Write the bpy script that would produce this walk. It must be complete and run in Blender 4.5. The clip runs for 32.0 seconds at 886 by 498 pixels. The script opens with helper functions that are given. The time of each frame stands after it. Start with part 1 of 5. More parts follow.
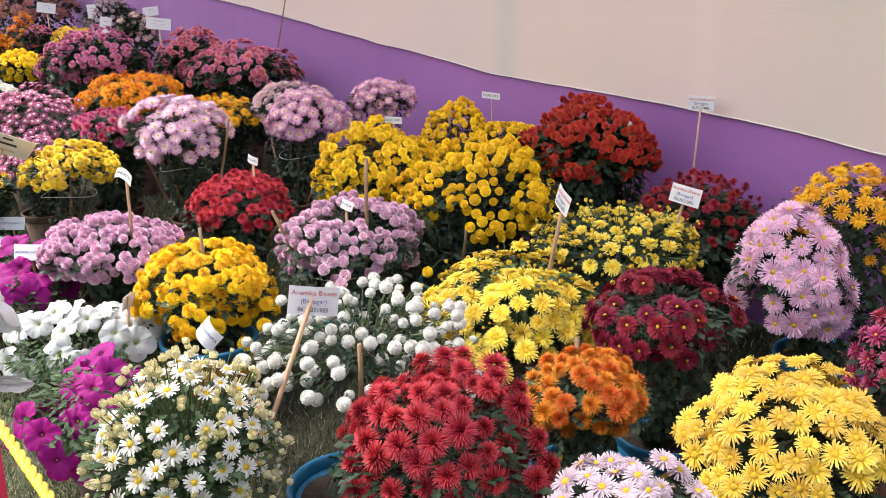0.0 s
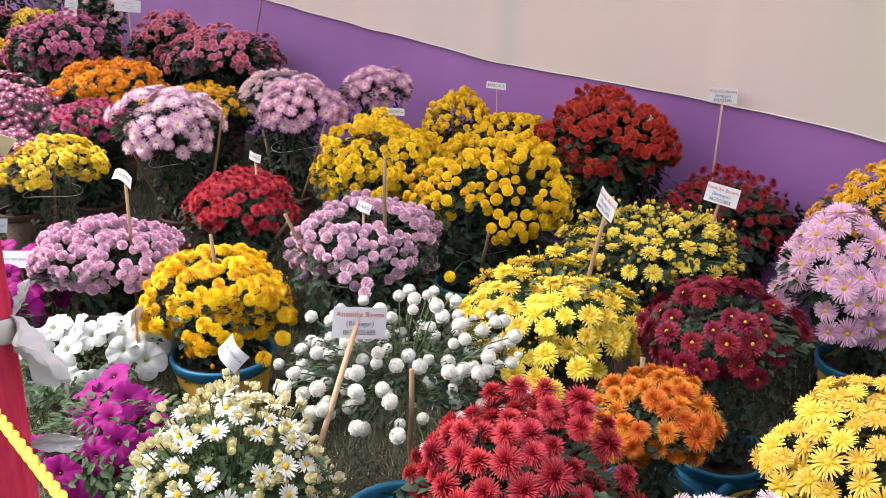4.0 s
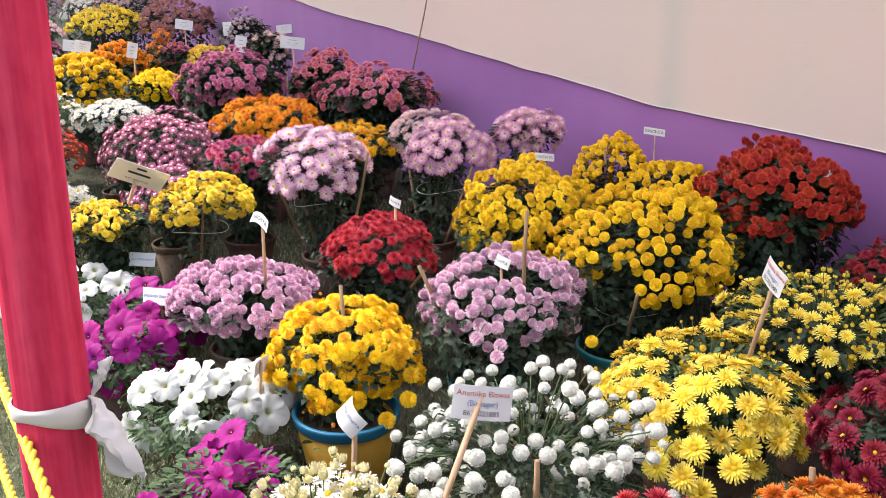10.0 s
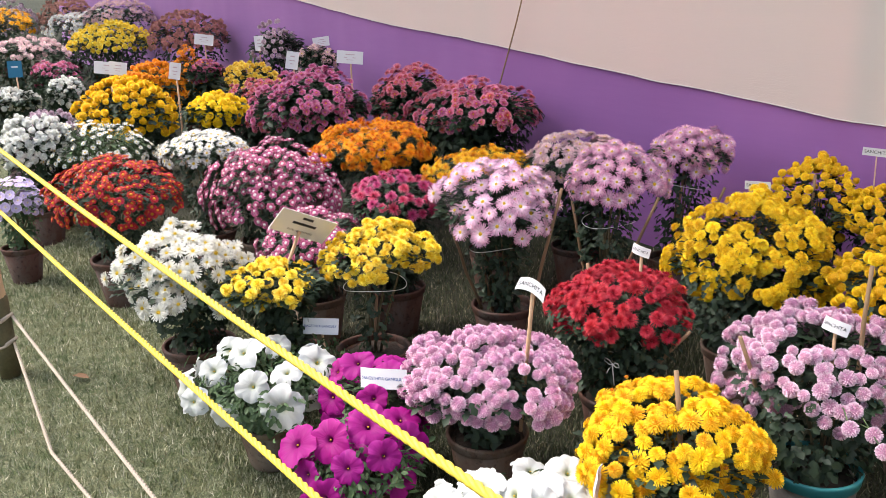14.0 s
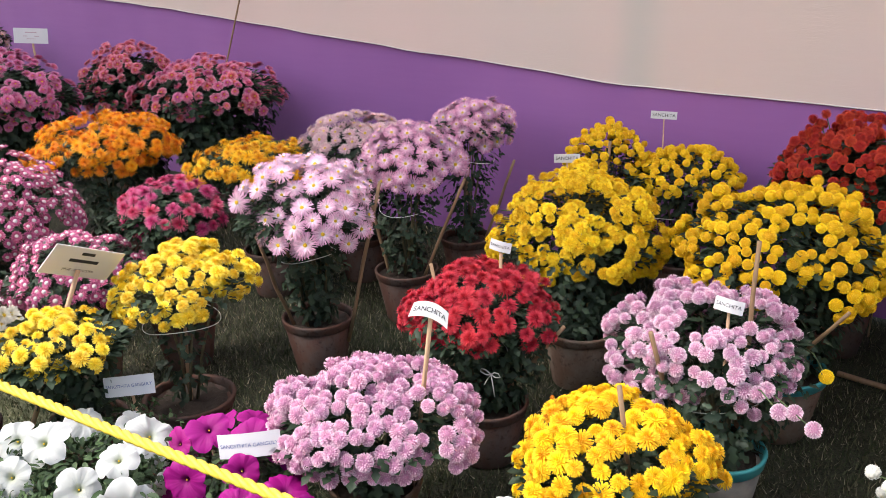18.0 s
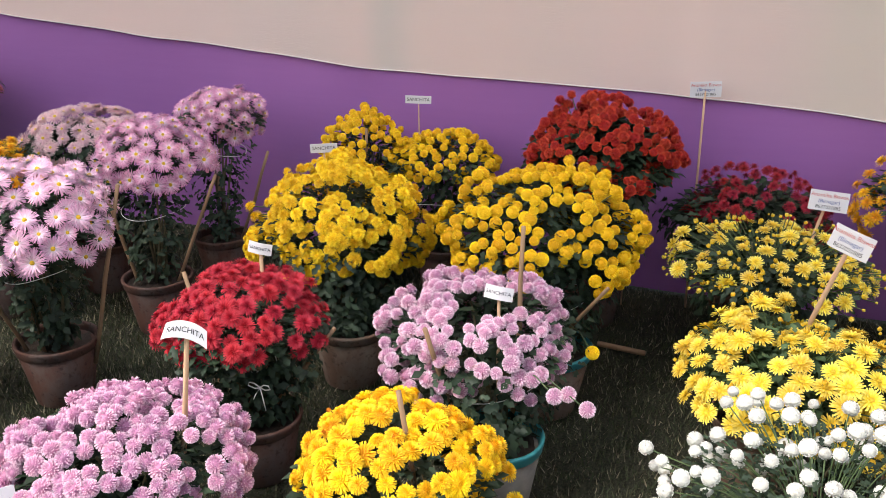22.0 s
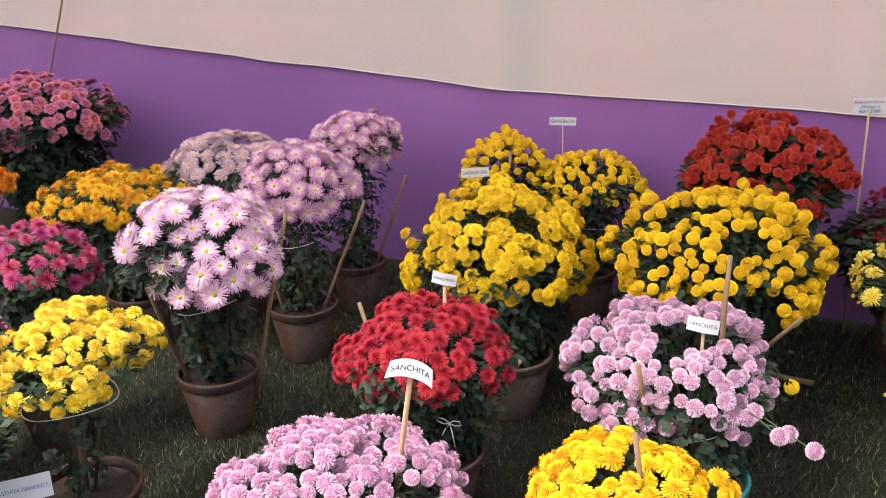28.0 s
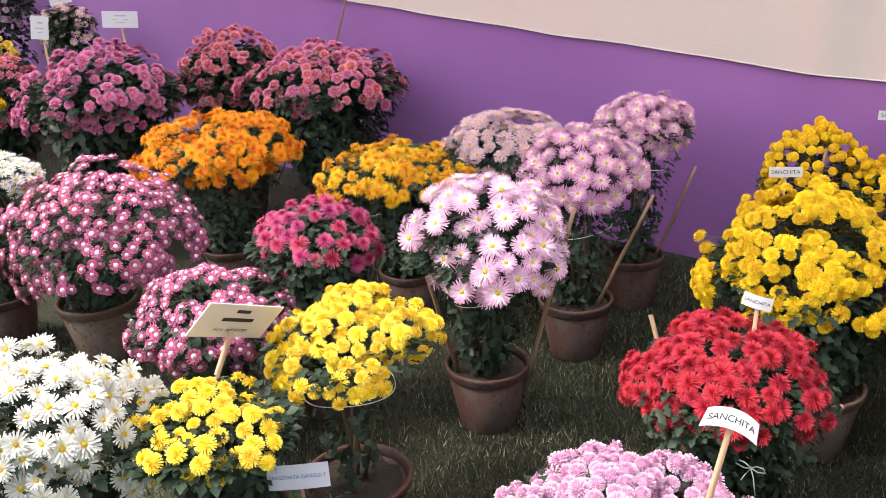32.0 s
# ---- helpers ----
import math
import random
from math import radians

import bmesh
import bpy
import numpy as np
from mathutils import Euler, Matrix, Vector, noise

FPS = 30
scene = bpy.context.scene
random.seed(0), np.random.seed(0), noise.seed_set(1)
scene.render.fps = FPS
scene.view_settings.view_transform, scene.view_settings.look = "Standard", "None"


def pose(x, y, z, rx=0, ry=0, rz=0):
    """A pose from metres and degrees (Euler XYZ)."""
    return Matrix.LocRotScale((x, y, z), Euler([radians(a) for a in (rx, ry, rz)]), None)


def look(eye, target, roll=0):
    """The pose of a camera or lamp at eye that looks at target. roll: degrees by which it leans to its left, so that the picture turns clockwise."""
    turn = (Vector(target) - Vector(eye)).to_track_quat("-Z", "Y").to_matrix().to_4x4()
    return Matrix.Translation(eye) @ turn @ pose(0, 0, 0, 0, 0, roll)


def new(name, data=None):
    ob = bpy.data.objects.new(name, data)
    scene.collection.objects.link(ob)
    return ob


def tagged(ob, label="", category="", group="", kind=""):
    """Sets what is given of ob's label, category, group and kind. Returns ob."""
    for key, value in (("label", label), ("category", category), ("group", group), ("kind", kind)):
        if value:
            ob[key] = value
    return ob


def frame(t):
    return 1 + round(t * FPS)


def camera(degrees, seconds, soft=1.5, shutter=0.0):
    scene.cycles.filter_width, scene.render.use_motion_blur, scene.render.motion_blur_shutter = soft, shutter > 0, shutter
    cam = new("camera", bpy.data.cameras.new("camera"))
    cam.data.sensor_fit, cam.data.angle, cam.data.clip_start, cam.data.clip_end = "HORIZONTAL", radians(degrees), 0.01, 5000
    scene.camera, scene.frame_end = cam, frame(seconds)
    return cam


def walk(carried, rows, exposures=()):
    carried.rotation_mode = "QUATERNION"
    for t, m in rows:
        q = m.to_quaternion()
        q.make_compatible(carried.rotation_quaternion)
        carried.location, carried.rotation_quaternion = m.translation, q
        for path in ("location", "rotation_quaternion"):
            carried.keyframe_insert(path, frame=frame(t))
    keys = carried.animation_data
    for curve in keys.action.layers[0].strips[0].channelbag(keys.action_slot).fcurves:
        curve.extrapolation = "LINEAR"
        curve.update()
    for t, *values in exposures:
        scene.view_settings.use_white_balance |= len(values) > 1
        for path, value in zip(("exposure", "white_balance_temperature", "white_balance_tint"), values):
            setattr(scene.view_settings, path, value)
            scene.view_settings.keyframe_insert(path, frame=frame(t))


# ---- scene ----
cam = camera(53.6, 32.0, soft=0.75)
PATH = [
    (0, (0.813, -0.625, 1.436), (-0.731, 0.489, 0.824), -0.0),
    (0.5, (0.725, -0.646, 1.44), (-0.791, 0.494, 0.805), -0.3),
    (1, (0.651, -0.671, 1.448), (-0.821, 0.518, 0.801), -0.1),
    (1.5, (0.598, -0.702, 1.453), (-0.868, 0.492, 0.799), 0.2),
    (2, (0.573, -0.713, 1.458), (-0.882, 0.494, 0.807), 0.1),
    (2.5, (0.564, -0.725, 1.461), (-0.888, 0.482, 0.801), 0.9),
    (4.5, (0.495, -0.67, 1.465), (-0.992, 0.498, 0.814), 0.2),
    (5, (0.457, -0.64, 1.47), (-1.063, 0.488, 0.825), 1.0),
    (5.5, (0.442, -0.619, 1.471), (-1.11, 0.468, 0.83), 0.9),
    (6, (0.424, -0.601, 1.473), (-1.15, 0.455, 0.837), 0.6),
    (6.5, (0.407, -0.586, 1.475), (-1.18, 0.459, 0.851), 0.5),
    (7, (0.383, -0.579, 1.471), (-1.21, 0.459, 0.851), 1.4),
    (7.5, (0.362, -0.568, 1.46), (-1.265, 0.407, 0.827), 1.0),
    (8, (0.349, -0.55, 1.459), (-1.3, 0.383, 0.818), 0.8),
    (8.5, (0.346, -0.543, 1.464), (-1.313, 0.372, 0.825), 0.2),
    (9, (0.348, -0.543, 1.467), (-1.32, 0.361, 0.836), 0.0),
    (9.5, (0.364, -0.533, 1.476), (-1.323, 0.363, 0.881), -0.4),
    (10, (0.378, -0.537, 1.479), (-1.307, 0.366, 0.892), -0.2),
    (10.5, (0.348, -0.574, 1.475), (-1.292, 0.412, 0.893), -0.6),
    (11, (0.268, -0.698, 1.496), (-1.25, 0.447, 0.878), -1.8),
    (11.5, (0.192, -0.83, 1.506), (-1.229, 0.423, 0.864), -2.2),
    (12, (0.064, -0.896, 1.491), (-1.371, 0.332, 0.834), 0.2),
    (12.5, (-0.125, -0.926, 1.499), (-1.677, 0.148, 0.837), -0.1),
    (13, (-0.273, -1.008, 1.518), (-1.927, -0.065, 0.904), 1.8),
    (13.5, (-0.415, -1.062, 1.513), (-2.109, -0.184, 0.911), 1.2),
    (14, (-0.582, -1.129, 1.529), (-2.217, -0.137, 0.944), -1.7),
    (14.5, (-0.679, -1.188, 1.551), (-2.224, -0.06, 0.968), -1.0),
    (16.5, (-1.055, -1.135, 1.549), (-2.43, 0.147, 0.866), -3.6),
    (17, (-1.121, -1.14, 1.551), (-2.418, 0.224, 0.872), -2.4),
    (17.5, (-1.198, -1.194, 1.562), (-2.419, 0.238, 0.887), -2.0),
    (18, (-1.242, -1.244, 1.568), (-2.365, 0.261, 0.881), -1.7),
    (18.5, (-1.263, -1.25, 1.559), (-2.157, 0.384, 0.833), -2.0),
    (19, (-1.283, -1.224, 1.541), (-1.916, 0.513, 0.778), -0.5),
    (19.5, (-1.285, -1.213, 1.535), (-1.805, 0.55, 0.746), 0.6),
    (20, (-1.268, -1.205, 1.542), (-1.738, 0.572, 0.756), -0.9),
    (20.5, (-1.262, -1.188, 1.555), (-1.722, 0.597, 0.779), -1.0),
    (21, (-1.275, -1.173, 1.566), (-1.792, 0.602, 0.803), -0.8),
    (21.5, (-1.299, -1.14, 1.563), (-1.879, 0.622, 0.814), -0.5),
    (22, (-1.32, -1.117, 1.559), (-1.962, 0.63, 0.827), -0.0),
    (22.5, (-1.339, -1.111, 1.56), (-2.013, 0.633, 0.849), 1.0),
    (23, (-1.351, -1.109, 1.562), (-2.039, 0.638, 0.871), 1.6),
    (23.5, (-1.356, -1.105, 1.563), (-2.067, 0.634, 0.878), 1.4),
    (24, (-1.353, -1.078, 1.56), (-2.083, 0.656, 0.882), 0.3),
    (24.5, (-1.348, -1.065, 1.561), (-2.121, 0.655, 0.892), -1.0),
    (25, (-1.346, -1.069, 1.56), (-2.188, 0.619, 0.896), -1.7),
    (25.5, (-1.367, -1.077, 1.563), (-2.218, 0.607, 0.9), -1.4),
    (26, (-1.4, -1.097, 1.566), (-2.277, 0.573, 0.901), -1.7),
    (26.5, (-1.466, -1.134, 1.576), (-2.339, 0.537, 0.909), -2.3),
    (28.5, (-1.741, -1.179, 1.57), (-2.477, 0.542, 0.867), -1.4),
    (29, (-1.751, -1.2, 1.586), (-2.511, 0.511, 0.883), -1.1),
    (29.5, (-1.751, -1.227, 1.599), (-2.581, 0.457, 0.91), -1.0),
    (30, (-1.784, -1.215, 1.605), (-2.774, 0.388, 0.931), -2.6),
    (30.5, (-1.816, -1.186, 1.603), (-2.893, 0.358, 0.925), -2.5),
    (31, (-1.87, -1.114, 1.585), (-2.975, 0.383, 0.85), -2.8),
    (31.5, (-1.913, -1.052, 1.582), (-3.061, 0.398, 0.819), -3.0),
    (32, (-1.938, -1.048, 1.596), (-3.14, 0.363, 0.844), -3.0),
]
EXPOSURES = [(0, 0.78), (5, 0.76), (9, 0.80), (12, 0.88), (13.2, 0.76), (18, 0.66), (21, 0.62), (26, 0.70), (30, 0.76), (32, 0.96)]
walk(cam, [(t, look(eye, target, roll)) for t, eye, target, roll in PATH], EXPOSURES)

# ---------------------------------------------------------------- light
world = bpy.data.worlds.new("sky")
scene.world = world
world.use_nodes = True
wn = world.node_tree.nodes
wn.clear()
sky = wn.new("ShaderNodeTexSky")
sky.sky_type, sky.sun_disc = "NISHITA", False
SUN_FROM = Vector((-0.42, -0.50, 0.86)).normalized()
sky.sun_elevation = math.asin(SUN_FROM.z)
sky.sun_rotation = math.atan2(SUN_FROM.x, SUN_FROM.y)
sky.air_density, sky.dust_density, sky.ozone_density = 1.6, 4.0, 1.0
wbg = wn.new("ShaderNodeBackground")
wbg.inputs["Strength"].default_value = 0.15
wout = wn.new("ShaderNodeOutputWorld")
world.node_tree.links.new(sky.outputs[0], wbg.inputs["Color"])
world.node_tree.links.new(wbg.outputs[0], wout.inputs["Surface"])
sun = new("sun", bpy.data.lights.new("sun", "SUN"))
sun.data.energy, sun.data.angle, sun.data.color = 2.5, radians(18), (1.0, 0.965, 0.955)
sun.matrix_world = look(SUN_FROM * 20, (0, 0, 0))


# ---------------------------------------------------------------- materials
def nodes_of(name):
    m = bpy.data.materials.new(name)
    m.use_nodes = True
    nt = m.node_tree
    return m, nt, nt.nodes["Principled BSDF"]


def link(nt, a, b):
    nt.links.new(a, b)


def ramp(nt, fac, stops):
    r = nt.nodes.new("ShaderNodeValToRGB")
    while len(r.color_ramp.elements) < len(stops):
        r.color_ramp.elements.new(0.5)
    for e, (p, c) in zip(r.color_ramp.elements, stops):
        e.position, e.color = p, (*c[:3], 1)
    link(nt, fac, r.inputs["Fac"])
    return r.outputs["Color"]


def noise_tex(nt, scale, detail=4.0, vec=None, rough=0.55, distort=0.0):
    n = nt.nodes.new("ShaderNodeTexNoise")
    n.inputs["Scale"].default_value, n.inputs["Detail"].default_value = scale, detail
    n.inputs["Roughness"].default_value, n.inputs["Distortion"].default_value = rough, distort
    if vec is not None:
        link(nt, vec, n.inputs["Vector"])
    return n.outputs["Fac"]


def coords(nt, kind="Object", scale=None):
    tc = nt.nodes.new("ShaderNodeTexCoord")
    out = tc.outputs[kind]
    if scale:
        mp = nt.nodes.new("ShaderNodeMapping")
        mp.inputs["Scale"].default_value = scale
        link(nt, out, mp.inputs["Vector"])
        out = mp.outputs["Vector"]
    return out


def mixed(nt, fac, a, b, mode="MIX"):
    m = nt.nodes.new("ShaderNodeMix")
    m.data_type, m.blend_type = "RGBA", mode
    for sock, v in ((m.inputs[0], fac), (m.inputs[6], a), (m.inputs[7], b)):
        if isinstance(v, (int, float)):
            sock.default_value = v
        elif isinstance(v, tuple):
            sock.default_value = (*v[:3], 1)
        else:
            link(nt, v, sock)
    return m.outputs[2]


def bump(nt, height, strength, distance, bsdf):
    b = nt.nodes.new("ShaderNodeBump")
    b.inputs["Strength"].default_value, b.inputs["Distance"].default_value = strength, distance
    link(nt, height, b.inputs["Height"])
    link(nt, b.outputs[0], bsdf.inputs["Normal"])


def petal_mat(name, base, mid, tip, spread=0.05, thin=0.12, veins=2.2):
    """Petal colour from base to tip along the petal, varied from flower to flower."""
    m, nt, p = nodes_of(name)
    uv = nt.nodes.new("ShaderNodeUVMap")
    sep = nt.nodes.new("ShaderNodeSeparateXYZ")
    link(nt, uv.outputs[0], sep.inputs[0])
    col = ramp(nt, sep.outputs["Y"], [(0.0, base), (0.45, mid), (1.0, tip)])
    info = nt.nodes.new("ShaderNodeObjectInfo")
    geo = nt.nodes.new("ShaderNodeNewGeometry")
    vary = nt.nodes.new("ShaderNodeMath")
    vary.operation = "MULTIPLY_ADD"
    link(nt, info.outputs["Random"], vary.inputs[0])
    vary.inputs[1].default_value, vary.inputs[2].default_value = 0.22, 0.74
    v2 = nt.nodes.new("ShaderNodeMath")
    v2.operation = "MULTIPLY_ADD"
    link(nt, geo.outputs["Random Per Island"], v2.inputs[0])
    v2.inputs[1].default_value = 0.36
    link(nt, vary.outputs[0], v2.inputs[2])
    h = nt.nodes.new("ShaderNodeMath")
    h.operation = "MULTIPLY_ADD"
    link(nt, info.outputs["Random"], h.inputs[0])
    h.inputs[1].default_value, h.inputs[2].default_value = spread, 0.5 - spread / 2
    hsv = nt.nodes.new("ShaderNodeHueSaturation")
    link(nt, h.outputs[0], hsv.inputs["Hue"])
    link(nt, v2.outputs[0], hsv.inputs["Value"])
    link(nt, col, hsv.inputs["Color"])
    link(nt, hsv.outputs[0], p.inputs["Base Color"])
    p.inputs["Roughness"].default_value = 0.6
    p.inputs["Specular IOR Level"].default_value = 0.3
    wave = nt.nodes.new("ShaderNodeTexWave")
    wave.inputs["Scale"].default_value = veins
    link(nt, uv.outputs[0], wave.inputs["Vector"])
    bump(nt, wave.outputs["Fac"], 0.25, 0.001, p)
    tr = nt.nodes.new("ShaderNodeBsdfTranslucent")
    link(nt, hsv.outputs[0], tr.inputs["Color"])
    mx = nt.nodes.new("ShaderNodeMixShader")
    mx.inputs[0].default_value = thin
    link(nt, p.outputs[0], mx.inputs[1])
    link(nt, tr.outputs[0], mx.inputs[2])
    link(nt, mx.outputs[0], nt.nodes["Material Output"].inputs["Surface"])
    return m


def plain_mat(name, dark, light, scale=30.0, rough=0.7, relief=0.3, dist=0.002, kind="Object", stretch=None, spec=0.4):
    m, nt, p = nodes_of(name)
    c = coords(nt, kind, stretch)
    big, fine = noise_tex(nt, scale * 0.12, 3, c), noise_tex(nt, scale, 6, c)
    col = mixed(nt, big, dark, light)
    col = mixed(nt, 0.35, col, ramp(nt, fine, [(0.3, dark), (0.7, light)]))
    link(nt, col, p.inputs["Base Color"])
    p.inputs["Roughness"].default_value = rough
    p.inputs["Specular IOR Level"].default_value = spec
    if relief:
        bump(nt, fine, relief, dist, p)
    return m


def leaf_mat(name, dark, light):
    m, nt, p = nodes_of(name)
    geo = nt.nodes.new("ShaderNodeNewGeometry")
    c = coords(nt)
    col = ramp(nt, geo.outputs["Random Per Island"], [(0.0, dark), (0.75, light), (1.0, tuple(min(1, v * 1.5) for v in light))])
    col = mixed(nt, 0.35, col, ramp(nt, noise_tex(nt, 90, 3, c), [(0.3, dark), (0.75, light)]))
    link(nt, col, p.inputs["Base Color"])
    p.inputs["Roughness"].default_value = 0.55
    p.inputs["Specular IOR Level"].default_value = 0.35
    tr = nt.nodes.new("ShaderNodeBsdfTranslucent")
    link(nt, col, tr.inputs["Color"])
    mx = nt.nodes.new("ShaderNodeMixShader")
    mx.inputs[0].default_value = 0.15
    link(nt, p.outputs[0], mx.inputs[1])
    link(nt, tr.outputs[0], mx.inputs[2])
    link(nt, mx.outputs[0], nt.nodes["Material Output"].inputs["Surface"])
    return m


def cloth_mat(name, base, streak, weave=900.0, fold_tones=()):
    m, nt, p = nodes_of(name)
    c = coords(nt)
    broad = noise_tex(nt, 1.3, 2, coords(nt, "Object", (1.0, 1.0, 0.12)))
    cross = noise_tex(nt, 9.0, 3, coords(nt, "Object", (0.35, 1.0, 4.0)))
    col = mixed(nt, ramp(nt, broad, [(0.35, (0, 0, 0)), (0.7, (1, 1, 1))]), base, streak)
    col = mixed(nt, 0.12, col, ramp(nt, cross, [(0.4, streak), (0.62, base)]))
    sep = nt.nodes.new("ShaderNodeSeparateXYZ")
    link(nt, c, sep.inputs[0])
    # Soft fold shadows and doubled-seam tones, painted into the cloth as vertical tints.
    for at, half, tint in fold_tones:
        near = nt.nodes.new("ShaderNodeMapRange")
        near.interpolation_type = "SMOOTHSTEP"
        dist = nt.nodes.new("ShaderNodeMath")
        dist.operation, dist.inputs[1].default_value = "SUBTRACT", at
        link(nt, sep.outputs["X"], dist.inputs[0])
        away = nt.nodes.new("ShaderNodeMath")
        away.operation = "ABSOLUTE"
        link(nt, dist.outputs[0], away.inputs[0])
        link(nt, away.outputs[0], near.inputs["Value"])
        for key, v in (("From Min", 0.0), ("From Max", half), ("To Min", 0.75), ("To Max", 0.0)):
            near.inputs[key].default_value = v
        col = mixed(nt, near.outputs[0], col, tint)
    link(nt, col, p.inputs["Base Color"])
    p.inputs["Roughness"].default_value = 0.85
    p.inputs["Specular IOR Level"].default_value = 0.15
    p.inputs["Sheen Weight"].default_value = 0.15
    fine = noise_tex(nt, weave, 2, c)
    wr = noise_tex(nt, 14.0, 5, coords(nt, "Object", (0.5, 1.0, 3.0)), distort=0.6)
    h = mixed(nt, 0.25, wr, fine)
    crease = ramp(nt, noise_tex(nt, 26.0, 3, coords(nt, "Object", (0.35, 1.0, 2.2)), distort=1.2), [(0.44, (0, 0, 0)), (0.5, (1, 1, 1)), (0.56, (0, 0, 0))])
    spots = ramp(nt, noise_tex(nt, 1.7, 2, c), [(0.56, (0, 0, 0)), (0.68, (1, 1, 1))])
    h = mixed(nt, 0.4, h, mixed(nt, spots, (0.0, 0.0, 0.0), crease))
    bump(nt, h, 0.35 if fold_tones else 0.16, 0.004, p)
    return m


M_PURPLE = cloth_mat("purple_cloth", (0.275, 0.112, 0.340), (0.325, 0.138, 0.388))
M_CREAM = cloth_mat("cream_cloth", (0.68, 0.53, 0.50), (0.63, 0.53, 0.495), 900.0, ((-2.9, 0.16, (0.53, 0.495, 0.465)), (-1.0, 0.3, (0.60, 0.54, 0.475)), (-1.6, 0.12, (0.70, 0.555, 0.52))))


def wrap_mat():
    """Red cloth wound round a pole: long folds, their shade and pale crests put into the colour, and a fine weave."""
    m, nt, p = nodes_of("red_cloth")
    folds = noise_tex(nt, 44.0, 4, coords(nt, "Object", (1.0, 1.0, 0.055)), distort=0.3)
    slubs = noise_tex(nt, 60.0, 3, coords(nt, "Object", (1.0, 1.0, 0.5)))
    # Fold hollows coloured darker and crests pinker, as shade and highlights would be.
    col = ramp(nt, folds, [(0.32, (0.55, 0.026, 0.078)), (0.5, (0.70, 0.045, 0.115)), (0.68, (0.80, 0.085, 0.165))])
    col = mixed(nt, 0.25, col, ramp(nt, slubs, [(0.35, (0.46, 0.022, 0.06)), (0.65, (0.72, 0.07, 0.135))]))
    link(nt, col, p.inputs["Base Color"])
    p.inputs["Roughness"].default_value = 0.9
    p.inputs["Specular IOR Level"].default_value = 0.08
    h = mixed(nt, 0.06, folds, noise_tex(nt, 420.0, 2, coords(nt)))
    bump(nt, h, 0.4, 0.008, p)
    return m


M_REDCLOTH = wrap_mat()
M_WHITECLOTH = cloth_mat("white_cloth", (0.56, 0.52, 0.52), (0.66, 0.62, 0.61), 500)


def clay_mat(name, dark, light, dust):
    """Used clay pot: mottled clay, lime bloom and mud splashes in patches."""
    m, nt, p = nodes_of(name)
    c = coords(nt)
    col = mixed(nt, noise_tex(nt, 5.0, 4, c), dark, light)
    col = mixed(nt, ramp(nt, noise_tex(nt, 9.0, 6, coords(nt, "Object", (1.0, 1.0, 0.55)), 0.65), [(0.46, (0, 0, 0)), (0.64, (0.8, 0.8, 0.8))]), col, dust)
    col = mixed(nt, ramp(nt, noise_tex(nt, 55.0, 5, c), [(0.55, (0, 0, 0)), (0.72, (0.7, 0.7, 0.7))]), col, tuple(v * 0.5 for v in dark))
    link(nt, col, p.inputs["Base Color"])
    p.inputs["Roughness"].default_value = 0.92
    p.inputs["Specular IOR Level"].default_value = 0.2
    bump(nt, noise_tex(nt, 70.0, 6, c), 0.45, 0.003, p)
    return m


M_TERRA = clay_mat("terracotta", (0.055, 0.030, 0.025), (0.135, 0.066, 0.048), (0.105, 0.085, 0.078))
M_TERRA_OLD = clay_mat("weathered_terracotta", (0.085, 0.055, 0.042), (0.20, 0.125, 0.088), (0.20, 0.165, 0.135))
M_CEMENT = plain_mat("grey_cement", (0.14, 0.13, 0.115), (0.30, 0.28, 0.25), 35, 0.9, 0.4)
M_BLUE = plain_mat("blue_paint", (0.012, 0.11, 0.22), (0.02, 0.17, 0.31), 22, 0.45, 0.12)
M_TEAL = plain_mat("teal_paint", (0.03, 0.20, 0.22), (0.05, 0.29, 0.30), 22, 0.5, 0.12)
M_OCHRE = plain_mat("ochre_paint", (0.30, 0.17, 0.02), (0.44, 0.26, 0.035), 22, 0.5, 0.12)
M_SOIL = plain_mat("potting_soil", (0.018, 0.012, 0.009), (0.06, 0.042, 0.03), 60, 0.95, 0.9, 0.008)
M_BAMBOO = plain_mat("bamboo_stake", (0.19, 0.11, 0.06), (0.37, 0.24, 0.14), 45, 0.7, 0.3, 0.001, stretch=(1, 1, 0.12))
M_WOOD = plain_mat("pale_split_bamboo", (0.42, 0.26, 0.155), (0.60, 0.40, 0.26), 40, 0.7, 0.3, 0.001, stretch=(1, 1, 0.1))
M_POLE = plain_mat("bamboo_pole", (0.40, 0.25, 0.14), (0.62, 0.43, 0.27), 16, 0.55, 0.3, 0.002, stretch=(1, 1, 0.15))
M_STEM = plain_mat("woody_stem", (0.06, 0.055, 0.025), (0.16, 0.13, 0.07), 60, 0.8, 0.3, 0.001)
M_GREENSTEM = plain_mat("green_stalk", (0.05, 0.085, 0.03), (0.10, 0.15, 0.06), 60, 0.6, 0.2, 0.001)
M_CARD = plain_mat("white_card", (0.62, 0.62, 0.66), (0.70, 0.70, 0.73), 12, 0.6, 0.05, 0.001)
M_CARDDULL = plain_mat("dull_card", (0.76, 0.745, 0.75), (0.82, 0.81, 0.81), 12, 0.5, 0.05, 0.001)
M_INK = plain_mat("dark_ink", (0.02, 0.02, 0.03), (0.04, 0.04, 0.05), 40, 0.6, 0)
M_INKBLUE = plain_mat("blue_ink", (0.05, 0.09, 0.28), (0.08, 0.13, 0.36), 40, 0.6, 0)
M_INKRED = plain_mat("red_ink", (0.45, 0.06, 0.06), (0.55, 0.09, 0.08), 40, 0.6, 0)
